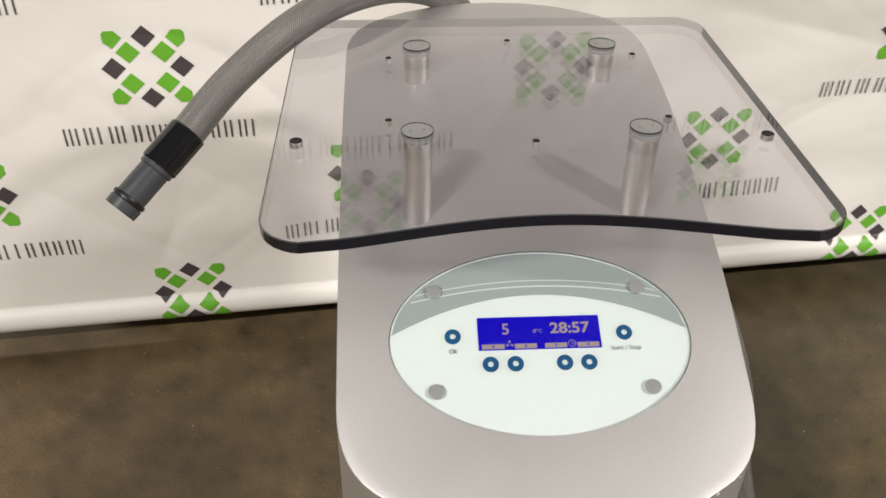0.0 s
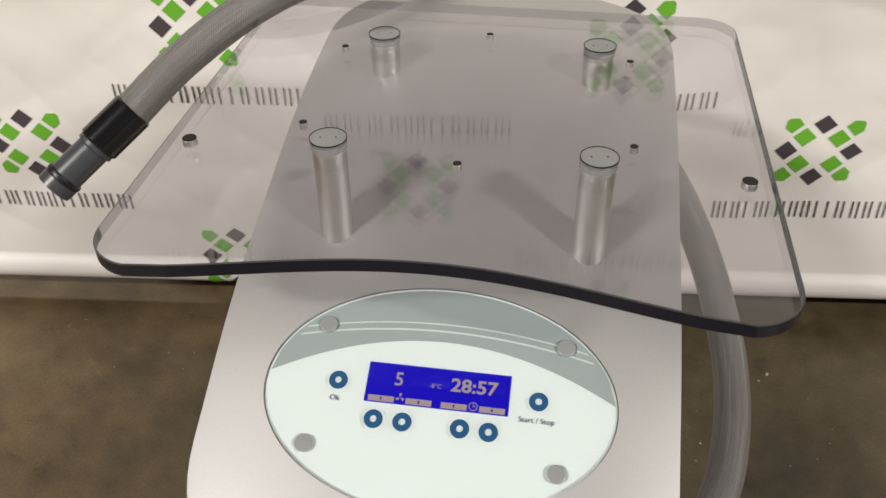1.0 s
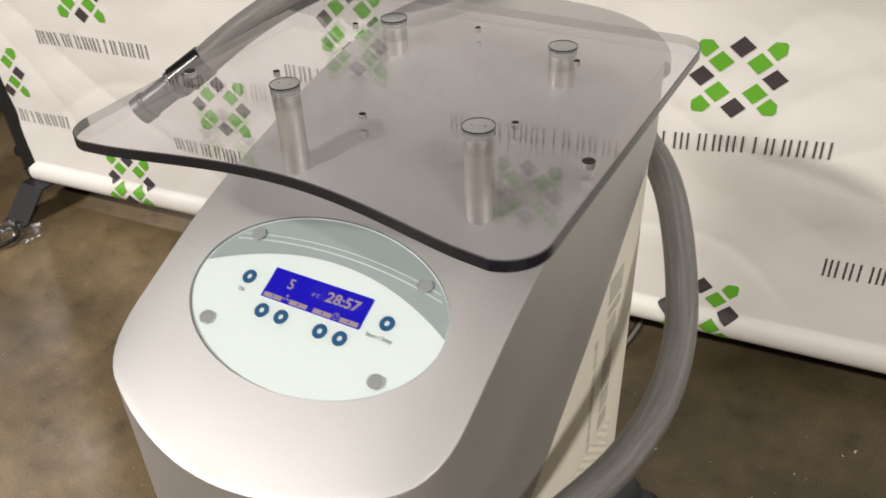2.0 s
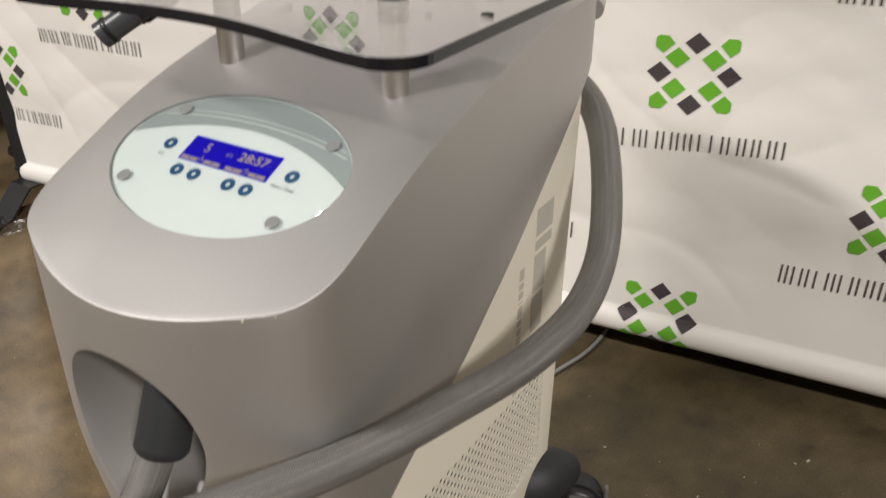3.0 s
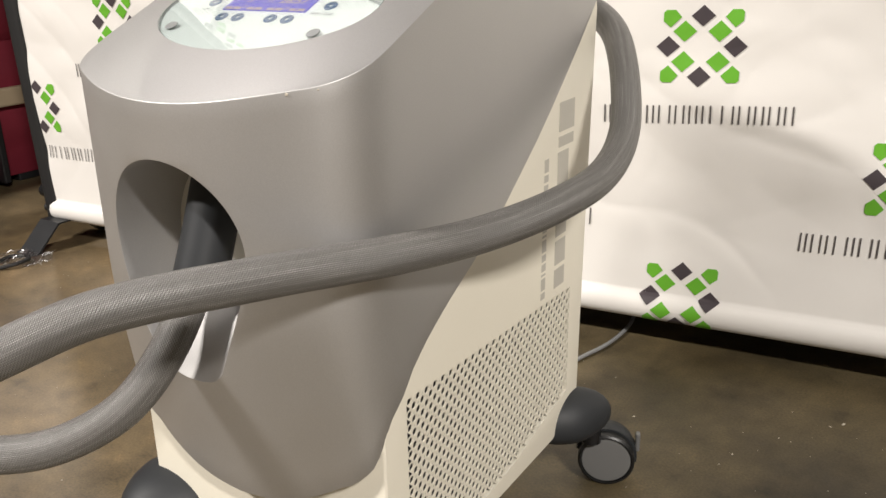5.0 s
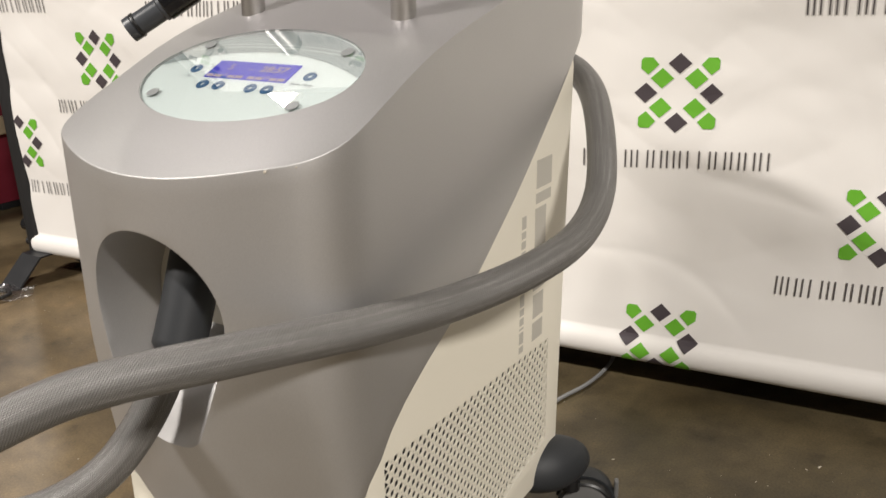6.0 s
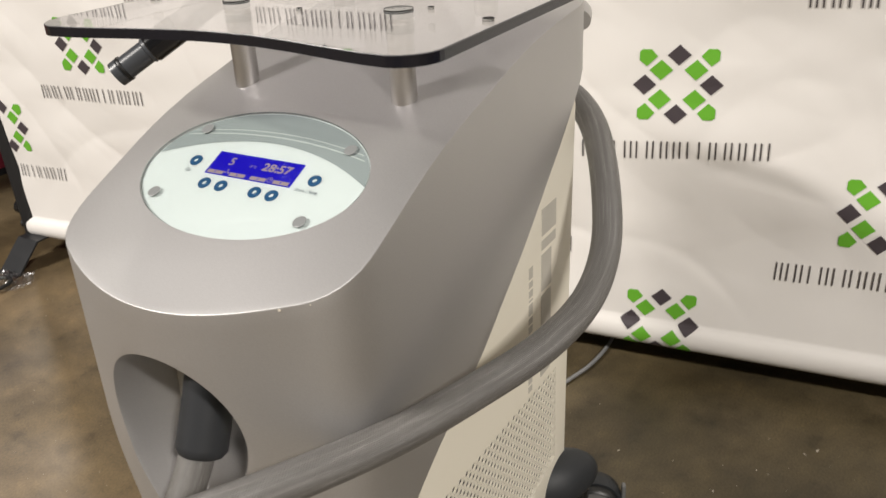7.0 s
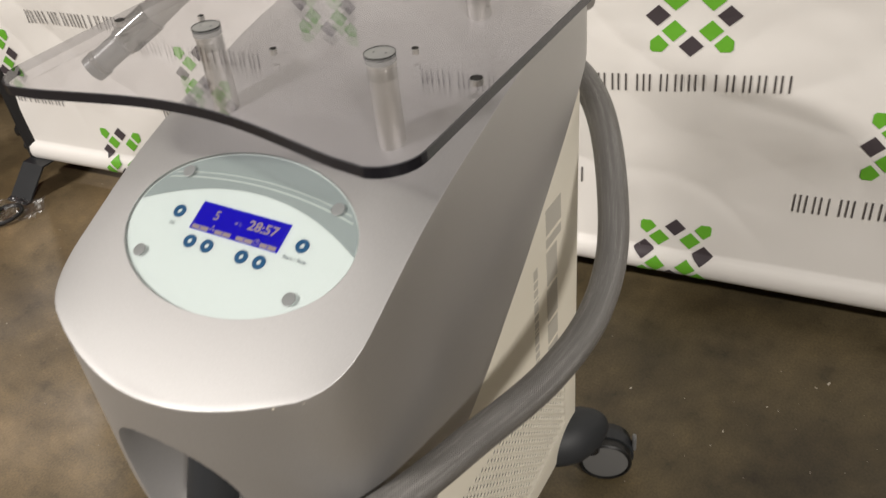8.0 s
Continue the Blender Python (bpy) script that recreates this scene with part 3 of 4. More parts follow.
def shell():
    plan = shell_plan()
    n = len(plan)
    bm = bmesh.new()
    R = 0.0009
    rings = []
    levels = 26
    top_of = [top_z(x, y) for x, y in plan]
    # lip turned inwards at the bottom, then the wall, then the rounded rim
    lip = []
    for k, (x, y) in enumerate(plan):
        z = low_edge(x, y)
        lip.append(bm.verts.new((x * 0.93, 0.38 + (wall_y(x, y, z) - 0.38) * 0.96, z + 0.012)))
    rings.append(lip)
    for j in range(levels + 1):
        ring = []
        for k, (x, y) in enumerate(plan):
            z0, z1 = low_edge(x, y), top_of[k] - R
            z = z0 + (z1 - z0) * j / levels
            inset = 0.0025 if j == 0 else 0.0
            yy = wall_y(x, y, z)
            ring.append(bm.verts.new((x * (1 - inset * 4), yy + inset * (1 if y < 0.38 else -1), z)))
        rings.append(ring)
    for a in (22, 45, 67, 90):
        ring = []
        for k, (x, y) in enumerate(plan):
            (xa, ya), (xb, yb) = plan[k - 1], plan[(k + 1) % n]
            t = Vector((xb - xa, yb - ya)).normalized()
            nx, ny = t.y, -t.x
            if nx * x + ny * (y - 0.38) < 0:
                nx, ny = -nx, -ny
            ins = R * (1 - math.cos(radians(a)))
            px, py = x - nx * ins, y - ny * ins
            ring.append(bm.verts.new((px, py, top_z(px, py) - R * (1 - math.sin(radians(a))))))
        rings.append(ring)
    last = [v.co.copy() for v in rings[-1]]
    for s in (0.94, 0.86, 0.76, 0.64, 0.5, 0.36, 0.22, 0.1, 0.0):
        ring = []
        for p in last:
            yc = min(0.66, max(0.12, p.y))
            x, y = p.x * s, yc + (p.y - yc) * s
            ring.append(bm.verts.new((x, y, top_z(x, y))))
        rings.append(ring)
    for a, b in zip(rings, rings[1:]):
        for k in range(n):
            j = (k + 1) % n
            bm.faces.new((a[k], a[j], b[j], b[k]))
    bm.faces.new(lip)
    bmesh.ops.remove_doubles(bm, verts=bm.verts, dist=1e-5)
    bmesh.ops.recalc_face_normals(bm, faces=bm.faces[:])
    return bm


def opening(grow=0.0):
    """Outline in x, z of the hollow in the front: round above, drawn in below."""
    pts = []
    for a in range(0, 181, 5):
        pts.append(((0.096 + grow) * math.cos(radians(a)), 0.590 + (0.094 + grow) * math.sin(radians(a))))
    left = []
    for k in range(1, 11):
        s = k / 10
        w = 0.096 - 0.050 * s ** 1.5
        left.append((-(w + grow * (1 - s)), 0.590 - s * 0.140))
    low = [(x, 0.4305 + 0.0195 * (x / 0.046) ** 4) for x in (-0.044, -0.040, -0.034, -0.026, -0.016, -0.005, 0.005, 0.016, 0.026, 0.034, 0.040, 0.044)]
    return pts + left + low + [(-x, z) for x, z in left[::-1]]


def machine():
    dev = thing("cooling_machine", DEV, "silver and ivory wheeled cooling machine with oval glass control panel", "medical device")
    # the shell, with the hollow cut out of it
    body = part("shell", shell(), SILVER, None, "", smooth=True, sharp=0.9)
    cut = bmesh.new()
    rows = []
    for y, f in ((-0.10, 1.0), (0.034, 1.0), (0.045, 1.0), (0.065, 1.0), (0.09, 0.995), (0.12, 0.985), (0.16, 0.97), (0.20, 0.95), (0.27, 0.91), (0.34, 0.82), (0.37, 0.55)):
        sill = table([(0.035, 0.40), (0.045, 0.449), (0.065, 0.492), (0.09, 0.528), (0.12, 0.550), (0.16, 0.56), (0.37, 0.565)], y)
        rows.append([cut.verts.new((x * f, y, max(sill + 0.0004 * k / 40 + 0.020 * min(1.0, abs(x) / 0.048) ** 2.5 * (1 - smoothstep(0.04, 0.085, y)) - 0.2 * smoothstep(0.043, 0.058, abs(x)), 0.56 + (z - 0.56) * f))) for k, (x, z) in enumerate(opening())])
    for a, b in zip(rows, rows[1:]):
        for k in range(len(a)):
            j = (k + 1) % len(a)
            cut.faces.new((a[k], a[j], b[j], b[k]))
    cut.faces.new(rows[0])
    cut.faces.new(rows[-1])
    bmesh.ops.recalc_face_normals(cut, faces=cut.faces[:])
    cutter = part("cutter", cut, SILVER)
    mod = body.modifiers.new("cut", "BOOLEAN")
    mod.operation, mod.solver, mod.object = "DIFFERENCE", "EXACT", cutter
    nose = Matrix.Translation((0, 0.199, 0.8238)) @ Matrix.Rotation(SLOPE, 4, "X")
    ell = lambda a, b, n=96: [(a * math.cos(2 * math.pi * k / n), b * math.sin(2 * math.pi * k / n)) for k in range(n)]  # noqa: E731
    pocket_bm = prism_bm([(u, v + 0.0012) for u, v in ell(0.1506, 0.0992)], -0.0095, 0.05)
    bmesh.ops.transform(pocket_bm, matrix=nose, verts=pocket_bm.verts)
    pocket = part("pocket", pocket_bm, SILVER)
    mod = body.modifiers.new("pocket", "BOOLEAN")
    mod.operation, mod.solver, mod.object = "DIFFERENCE", "EXACT", pocket
    graph = bpy.context.evaluated_depsgraph_get()
    done = bpy.data.meshes.new_from_object(body.evaluated_get(graph))
    bpy.data.objects.remove(body)
    bpy.data.objects.remove(cutter)
    bpy.data.objects.remove(pocket)
    bm = bmesh.new()
    bm.from_mesh(done)
    bpy.data.meshes.remove(done)
    bmesh.ops.remove_doubles(bm, verts=bm.verts, dist=1e-5)
    rim = [e for e in bm.edges if len(e.link_faces) == 2 and e.calc_face_angle(0) > 0.9 and all(v.co.y < 0.09 and 0.42 < v.co.z < 0.69 and abs(v.co.x) < 0.1 for v in e.verts)]
    bmesh.ops.bevel(bm, geom=rim, offset=0.0045, segments=3, affect="EDGES", profile=0.5, clamp_overlap=True)
    part("shell", shifted(bm, DEV), SILVER, dev, "satin silver moulded shell with a hollow in its front", smooth=True, sharp=0.7)

    rng = random.Random(9)
    for x, size in ((0.146, 0.0028), (0.128, 0.0010), (0.060, 0.0012), (-0.03, 0.0009), (0.172, 0.0011), (0.10, 0.0008)):
        y = bow_y(x) + 0.0004
        z = top_z(x, y) - 0.0030
        bm = bmesh.new()
        bmesh.ops.create_icosphere(bm, subdivisions=1, radius=size)
        for v in bm.verts:
            v.co = Vector((x + v.co.x * rng.uniform(0.8, 1.4), y + v.co.y * 0.35, z + v.co.z * rng.uniform(0.5, 0.9)))
        part("paint_chip", shifted(bm, DEV), CHIP, dev, "pale chip in the paint")

    # grip behind the top: a bowed bar with a gap for the hose
    grip = spline([(0.186, 0.712, 0.900), (0.168, 0.758, 0.905), (0.125, 0.800, 0.908), (0.065, 0.825, 0.910), (0.0, 0.833, 0.910), (-0.065, 0.825, 0.910), (-0.125, 0.800, 0.908), (-0.168, 0.758, 0.905), (-0.186, 0.712, 0.900)], 0.008)
    part("grip", shifted(tube_bm(grip, 0.0145, 18), DEV), SILVER, dev, "bowed silver push grip", smooth=True, sharp=1.2)

    # the ivory cabinet below: a side outline carried across
    line = [(0.116, 0.13), (0.560, 0.13), (0.570, 0.133), (0.646, 0.171), (0.652, 0.18), (0.655, 0.30), (0.662, 0.50), (0.670, 0.70), (0.674, 0.79), (0.665, 0.82), (0.60, 0.85), (0.30, 0.80), (0.15, 0.70), (0.116, 0.55)]
    bm = bmesh.new()
    sides = []
    for x in (-0.1975, 0.1975):
        sides.append([bm.verts.new((x, y, z)) for y, z in line])
    bm.faces.new(sides[0])
    bm.faces.new(sides[1][::-1])
    for k in range(len(line)):
        j = (k + 1) % len(line)
        bm.faces.new((sides[0][k], sides[0][j], sides[1][j], sides[1][k]))
    bmesh.ops.recalc_face_normals(bm, faces=bm.faces[:])
    face = max((f for f in bm.faces if f.normal.x > 0.9), key=lambda f: f.calc_area())
    rim = [e for e in face.edges]
    bmesh.ops.bevel(bm, geom=rim + [e for f in bm.faces if f.normal.x < -0.9 for e in f.edges], offset=0.006, segments=3, affect="EDGES", profile=0.5)
    cab = part("cabinet", bm, [IVORY, HOLE_SHADE], None, "", smooth=True, sharp=0.5)
    outline = [(0.160, 0.400), (0.606, 0.380), (0.606, 0.200), (0.50, 0.183), (0.43, 0.166), (0.30, 0.154), (0.160, 0.153)]
    win = bmesh.new()
    near = [win.verts.new((0.25, y, z)) for y, z in outline]
    deep = [win.verts.new((0.1895, y, z)) for y, z in outline]
    win.faces.new(near)
    win.faces.new(deep)
    for k in range(len(outline)):
        j = (k + 1) % len(outline)
        win.faces.new((near[k], near[j], deep[j], deep[k]))
    bmesh.ops.recalc_face_normals(win, faces=win.faces[:])
    cutter = part("cutter", win, HOLE_SHADE)
    mod = cab.modifiers.new("cut", "BOOLEAN")
    mod.operation, mod.solver, mod.object = "DIFFERENCE", "EXACT", cutter
    done = bpy.data.meshes.new_from_object(cab.evaluated_get(bpy.context.evaluated_depsgraph_get()))
    bpy.data.objects.remove(cab)
    bpy.data.objects.remove(cutter)
    bm = bmesh.new()
    bm.from_mesh(done)
    bpy.data.meshes.remove(done)
    for f in bm.faces:
        f.material_index = 0
    cab = part("cabinet", shifted(bm, DEV), IVORY, dev, "ivory powder coated steel cabinet", smooth=True, sharp=0.5)
    # printed bars on the side, in two columns
    z = 0.672
    for k, dz in enumerate((0.048, 0.022, 0.066, 0.066, 0.044, 0.036)):
        bar = box_bm(0.1970, 0.1981, 0.550 - 0.004 * k / 5, 0.600 - 0.006 * k / 5 - (0.0 if k < 2 else 0.014), z - dz + 0.007, z)
        part("printed_bar", shifted(bar, DEV), LETTER_GREY, cab)
        z -= dz
    bm = bmesh.new()
    z = 0.600
    for k in range(14):
        dz = (0.022, 0.014, 0.015, 0.007)[k % 4]
        bm = merged(bm, box_bm(0.1970, 0.1979, 0.506 - 0.004 * k / 14, 0.519 - 0.004 * k / 14, z - dz + 0.004, z))
        z -= dz
    tagged(part("small_print", shifted(bm, DEV), LETTER_GREY, cab, "small pale grey printed bars"), kind="stuff")
    # the grille: a punched sheet over a dark window, one round hole to a diamond of the sheet
    step_y, step_z = 0.01796, 0.0172
    bm = bmesh.new()
    for col in range(50):
        y = 0.166 + step_y / 2 * col
        if y > 0.600:
            break
        low = table([(0.16, 0.158), (0.30, 0.160), (0.43, 0.172), (0.50, 0.190), (0.605, 0.208)], y)
        for row in range(16):
            z = 0.4045 - 0.0205 * (y - 0.166) / 0.434 - step_z * (row + 0.5 * (col % 2 == 0))
            if z < low:
                break
            outer = []
            for k in range(8):
                a0 = radians(45 * k)
                if k % 2 == 0:
                    dy, dz = step_y / 2 * math.cos(a0), step_z / 2 * math.sin(a0)
                else:
                    dy, dz = step_y / 4 * math.copysign(1, math.cos(a0)), step_z / 4 * math.copysign(1, math.sin(a0))
                outer.append(bm.verts.new((0.1977, y + dy, z + dz)))
            rings = [outer]
            for x, r in ((0.1977, 0.0050), (0.1955, 0.0050)):
                rings.append([bm.verts.new((x, y + r * math.cos(radians(45 * k)), z + r * math.sin(radians(45 * k)))) for k in range(8)])
            for p, q in zip(rings, rings[1:]):
                for k in range(8):
                    bm.faces.new((p[k], p[(k + 1) % 8], q[(k + 1) % 8], q[k]))
    bmesh.ops.remove_doubles(bm, verts=bm.verts, dist=2e-4)
    bmesh.ops.recalc_face_normals(bm, faces=bm.faces[:])
    part("punched_grille", shifted(bm, DEV), IVORY, cab, "ivory punched vent sheet")
    outline = [(0.160, 0.400), (0.606, 0.380), (0.606, 0.200), (0.50, 0.183), (0.43, 0.166), (0.30, 0.154), (0.160, 0.153)]
    bm = bmesh.new()
    bm.faces.new([bm.verts.new((0.1905, y, z)) for y, z in outline])
    bmesh.ops.recalc_face_normals(bm, faces=bm.faces[:])
    # flat black sheet gives the vent holes their shade
    part("vent_shade_sheet", shifted(bm, DEV), HOLE_SHADE, cab, "black sheet behind the vent in place of its shade")

    # ---- control panel
    sunk = nose @ Matrix.Translation((0, 0.0022, -0.0072))

    def on_panel(bm):
        bmesh.ops.transform(bm, matrix=sunk, verts=bm.verts)
        return shifted(bm, DEV)
    arc = lambda u: 0.0478 - 0.041 * (u / 0.148) ** 2  # noqa: E731
    panel = part("control_panel", on_panel(prism_bm([(u, v - 0.0010) for u, v in ell(0.1498, 0.0984)], -0.0018, 0.0012)), PRINT_WHITE, dev, "mint white oval control panel under glass")
    bm = bmesh.new()
    us = [-0.1475 + 0.295 * k / 60 for k in range(61)]
    lo = [(u, arc(u)) for u in us if arc(u) < 0.0955 * math.sqrt(max(0, 1 - (u / 0.148) ** 2))]
    hi = [(u, 0.0955 * math.sqrt(1 - (u / 0.148) ** 2)) for u, _ in lo]
    for (a, b), (c, d) in zip(zip(lo, lo[1:]), zip(hi, hi[1:])):
        bm.faces.new([bm.verts.new((u, v, 0.0018)) for u, v in (a, b, d, c)])
    part("shaded_band", on_panel(bm), PRINT_GREY, panel, "grey green printed band")
    for top, w in ((0.0575, 0.0008), (0.0640, 0.0006)):
        bm = bmesh.new()
        pts = [(u, top - 0.016 * (u / 0.13) ** 2) for u in us if top - 0.016 * (u / 0.13) ** 2 < 0.094 * math.sqrt(max(0, 1 - (u / 0.147) ** 2))]
        for (a, b), (c, d) in zip(pts, pts[1:]):
            bm.faces.new([bm.verts.new(q) for q in ((a, b - w, 0.0023), (c, d - w, 0.0023), (c, d + w, 0.0023), (a, b + w, 0.0023))])
        part("pale_line", on_panel(bm), PRINT_LINE, panel)
    display = part("display", on_panel(box_bm(-0.0622, 0.0602, -0.0114, 0.0238, 0.0012, 0.0026, 0.0004, 1)), LCD, panel, "lit blue display with pale numerals")

    def ink(body, size, u, v, mat, up, name, h=0.0031, bold=0.0, wide=1.0):
        cu = bpy.data.curves.new(name, "FONT")
        cu.body, cu.size, cu.align_x, cu.align_y, cu.offset = body, size, "CENTER", "CENTER", bold
        cu.resolution_u = 3
        ob = new(name, cu)
        me = bpy.data.meshes.new_from_object(ob.evaluated_get(bpy.context.evaluated_depsgraph_get()))
        bpy.data.objects.remove(ob)
        bm = bmesh.new()
        bm.from_mesh(me)
        bpy.data.meshes.remove(me)
        for q in bm.verts:
            q.co = Vector((q.co.x * wide + u, q.co.y + v, h))
        return part(name, on_panel(bm), mat, up)
    ink("5", 0.0165, -0.0345, 0.0098, LCD_TEXT, display, "numerals", bold=0.0002)
    ink("28:57", 0.0160, 0.0298, 0.0098, LCD_TEXT, display, "numerals", bold=0.0004, wide=1.12)
    ink("-8\u00b0C", 0.0056, -0.0030, 0.0075, LCD_TEXT, display, "numerals")
    for u0, u1 in ((-0.0590, -0.0365), (-0.0265, -0.0045), (0.0035, 0.0255), (0.0360, 0.0575)):
        part("soft_key_bar", on_panel(box_bm(u0, u1, -0.0105, -0.0055, 0.0026, 0.0030)), LCD_TEXT, display)
        part("soft_key_mark", on_panel(box_bm((u0 + u1) / 2 - 0.0007, (u0 + u1) / 2 + 0.0007, -0.0092, -0.0068, 0.0030, 0.0033)), LCD, display)
    # little fan and clock signs
    bm = bmesh.new()
    for a in (90, 210, 330):
        c, s = math.cos(radians(a)), math.sin(radians(a))
        bm.faces.new([bm.verts.new((-0.0315 + r * c - w * s, -0.0056 + r * s + w * c, 0.0031)) for r, w in ((0.0002, 0.0003), (0.0034, -0.0014), (0.0040, 0.0002), (0.0030, 0.0012))])
    part("fan_sign", on_panel(bm), LCD_TEXT, display)
    bm = bmesh.new()
    for k in range(20):
        a, b = 2 * math.pi * k / 20, 2 * math.pi * (k + 1) / 20
        bm.faces.new([bm.verts.new((0.0307 + r * math.cos(q), -0.0064 + r * math.sin(q), 0.0031)) for r, q in ((0.0031, a), (0.0038, a), (0.0038, b), (0.0031, b))])
    bm = merged(bm, box_bm(0.0304, 0.0310, -0.0064, -0.0038, 0.0028, 0.0032), box_bm(0.0304, 0.0325, -0.0067, -0.0061, 0.0028, 0.0032))
    part("clock_sign", on_panel(bm), LCD_TEXT, display)
    for u, v in ((-0.0872, 0.0044), (0.0845, 0.0042), (-0.0515, -0.0258), (-0.0270, -0.0258), (0.0216, -0.0260), (0.0456, -0.0262)):
        key = part("button", on_panel(lathe_bm([(0.0030, 0.0012), (0.0030, 0.0024), (0.0076, 0.0024), (0.0080, 0.0020), (0.0080, 0.0012)], 32, pose(u, v, 0))), BUTTON_BLUE, panel, "blue ring shaped touch button")
        bm = bmesh.new()
        for k in range(36):
            a, b = 2 * math.pi * k / 36, 2 * math.pi * (k + 1) / 36
            bm.faces.new([bm.verts.new((u + r * math.cos(q), v + r * math.sin(q), 0.0018)) for r, q in ((0.0105, a), (0.01095, a), (0.01095, b), (0.0105, b))])
        part("button_ring", on_panel(bm), RING_WHITE, key)
    ink("Ok", 0.0066, -0.0875, -0.0116, INK, panel, "caption", h=0.0022)
    ink("Start / Stop", 0.0066, 0.0840, -0.0124, INK, panel, "caption", h=0.0022)
    # glass pane and its four caps
    pane = part("glass_pane", on_panel(prism_bm([(u, v - 0.0010) for u, v in ell(0.1498, 0.0984)], 0.0029, 0.0044, 0.0005, 1)), [GLASS, GLASS_EDGE], dev, "clear oval glass pane")
    for p in pane.data.polygons:
        p.material_index = 1 if abs(p.normal.normalized().dot(nose.to_3x3() @ Vector((0, 0, 1)))) < 0.5 else 0
    pane.visible_shadow = False
    for u, v in ((-0.1045, 0.0530), (0.1040, 0.0530), (-0.1055, -0.0532), (0.1035, -0.0545)):
        part("cap_screw", on_panel(lathe_bm([(0.0050, 0.0030), (0.0050, 0.0044), (0.0077, 0.0044), (0.0077, 0.0048), (0.0068, 0.0052), (0, 0.0054)], 28, pose(u, v, 0))), CAP_GREY, dev, "grey screw cap")

    # ---- casters at the four corners
    for sx, y, sy in ((1, 0.628, 1), (-1, 0.628, 1), (1, 0.135, -1), (-1, 0.135, -1)):
        axis = Matrix.Rotation(math.atan2(sy * 0.8, sx * (0.12 if sy < 0 else 0.6 if sx > 0 else 0.1)), 4, "Z")
        bm = bmesh.new()
        bmesh.ops.create_uvsphere(bm, u_segments=28, v_segments=16, radius=1)
        for v in bm.verts:
            x, yy, z = v.co
            v.co = Vector((0.080 * x, (0.052 if sy > 0 else 0.074) * yy * (1 - 0.25 * max(0, x)), 0.052 * z if z > 0 else 0.036 * z))
        m = Matrix.Translation((sx * (0.182 if sy < 0 else 0.192 if sx > 0 else 0.150), y - (0.0 if sy > 0 else 0.008), 0.135 if sy > 0 else 0.157)) @ axis
        bmesh.ops.transform(bm, matrix=m, verts=bm.verts)
        pod = part("caster", shifted(bm, DEV), PLASTIC, dev, "dark grey plastic caster housing with a wheel", smooth=True)
        wx, wy, wr = sx * (0.165 if sy < 0 else 0.243 if sx > 0 else 0.150), y + sy * (0.052 if sy > 0 else 0.030), 0.0475
        face = pose(wx, wy, wr) @ Matrix.Rotation(math.atan2(-0.93, 0.37), 4, "Z") @ Matrix.Rotation(radians(90), 4, "Y")
        part("tyre", shifted(lathe_bm([(0.036, -0.012), (0.043, -0.0125), (0.0475, -0.010), (wr, -0.004), (wr, 0.004), (0.0475, 0.010), (0.0445, 0.0125), (0.0430, 0.0125), (0.0422, 0.009), (0.03, 0.009)], 40, face), DEV), RUBBER, pod, smooth=True)
        part("hub", shifted(lathe_bm([(0, 0.0105), (0.033, 0.0105), (0.0405, 0.0098), (0.0420, 0.008), (0.0420, -0.010), (0, -0.010)], 40, face), DEV), HUB, pod, "grey wheel hub disc", smooth=True)
        part("fork", shifted(merged(lathe_bm([(0, 0.085), (0.016, 0.085), (0.016, 0.125), (0, 0.125)], 20, pose(wx - sx * 0.02, wy - sy * 0.02, 0))), DEV), BLACK, pod)
        back = face @ Matrix.Translation((0, 0, -0.034))
        part("tyre", shifted(lathe_bm([(0.03, -0.010), (0.0445, -0.0125), (0.0475, -0.010), (wr, -0.004), (wr, 0.004), (0.0475, 0.010), (0.0445, 0.0125), (0.03, 0.010)], 40, back), DEV), RUBBER, pod, smooth=True)
        hood = bmesh.new()
        ends = []
        for a in range(-80, 101, 12):
            c, d = math.cos(radians(a)), math.sin(radians(a))
            ends.append([hood.verts.new(face @ Vector((-r * c, r * d, h))) for r, h in ((0.0515, -0.028), (0.0515, -0.006), (0.040, -0.006), (0.040, -0.028))])
        for p, q in zip(ends, ends[1:]):
            for k in range(4):
                hood.faces.new((p[k], p[(k + 1) % 4], q[(k + 1) % 4], q[k]))
        hood.faces.new(ends[0])
        hood.faces.new(ends[-1])
        bmesh.ops.recalc_face_normals(hood, faces=hood.faces[:])
        part("hood", shifted(hood, DEV), PLASTIC, pod, "grey plastic wheel hood", smooth=True, sharp=0.7)
        tab = box_bm(-0.040, -0.006, 0.048, 0.056, -0.028, -0.014, 0.003, 2)
        bmesh.ops.transform(tab, matrix=face, verts=tab.verts)
        part("brake_tab", shifted(tab, DEV), HUB, pod, "pale grey brake tab")
    return dev


machine()


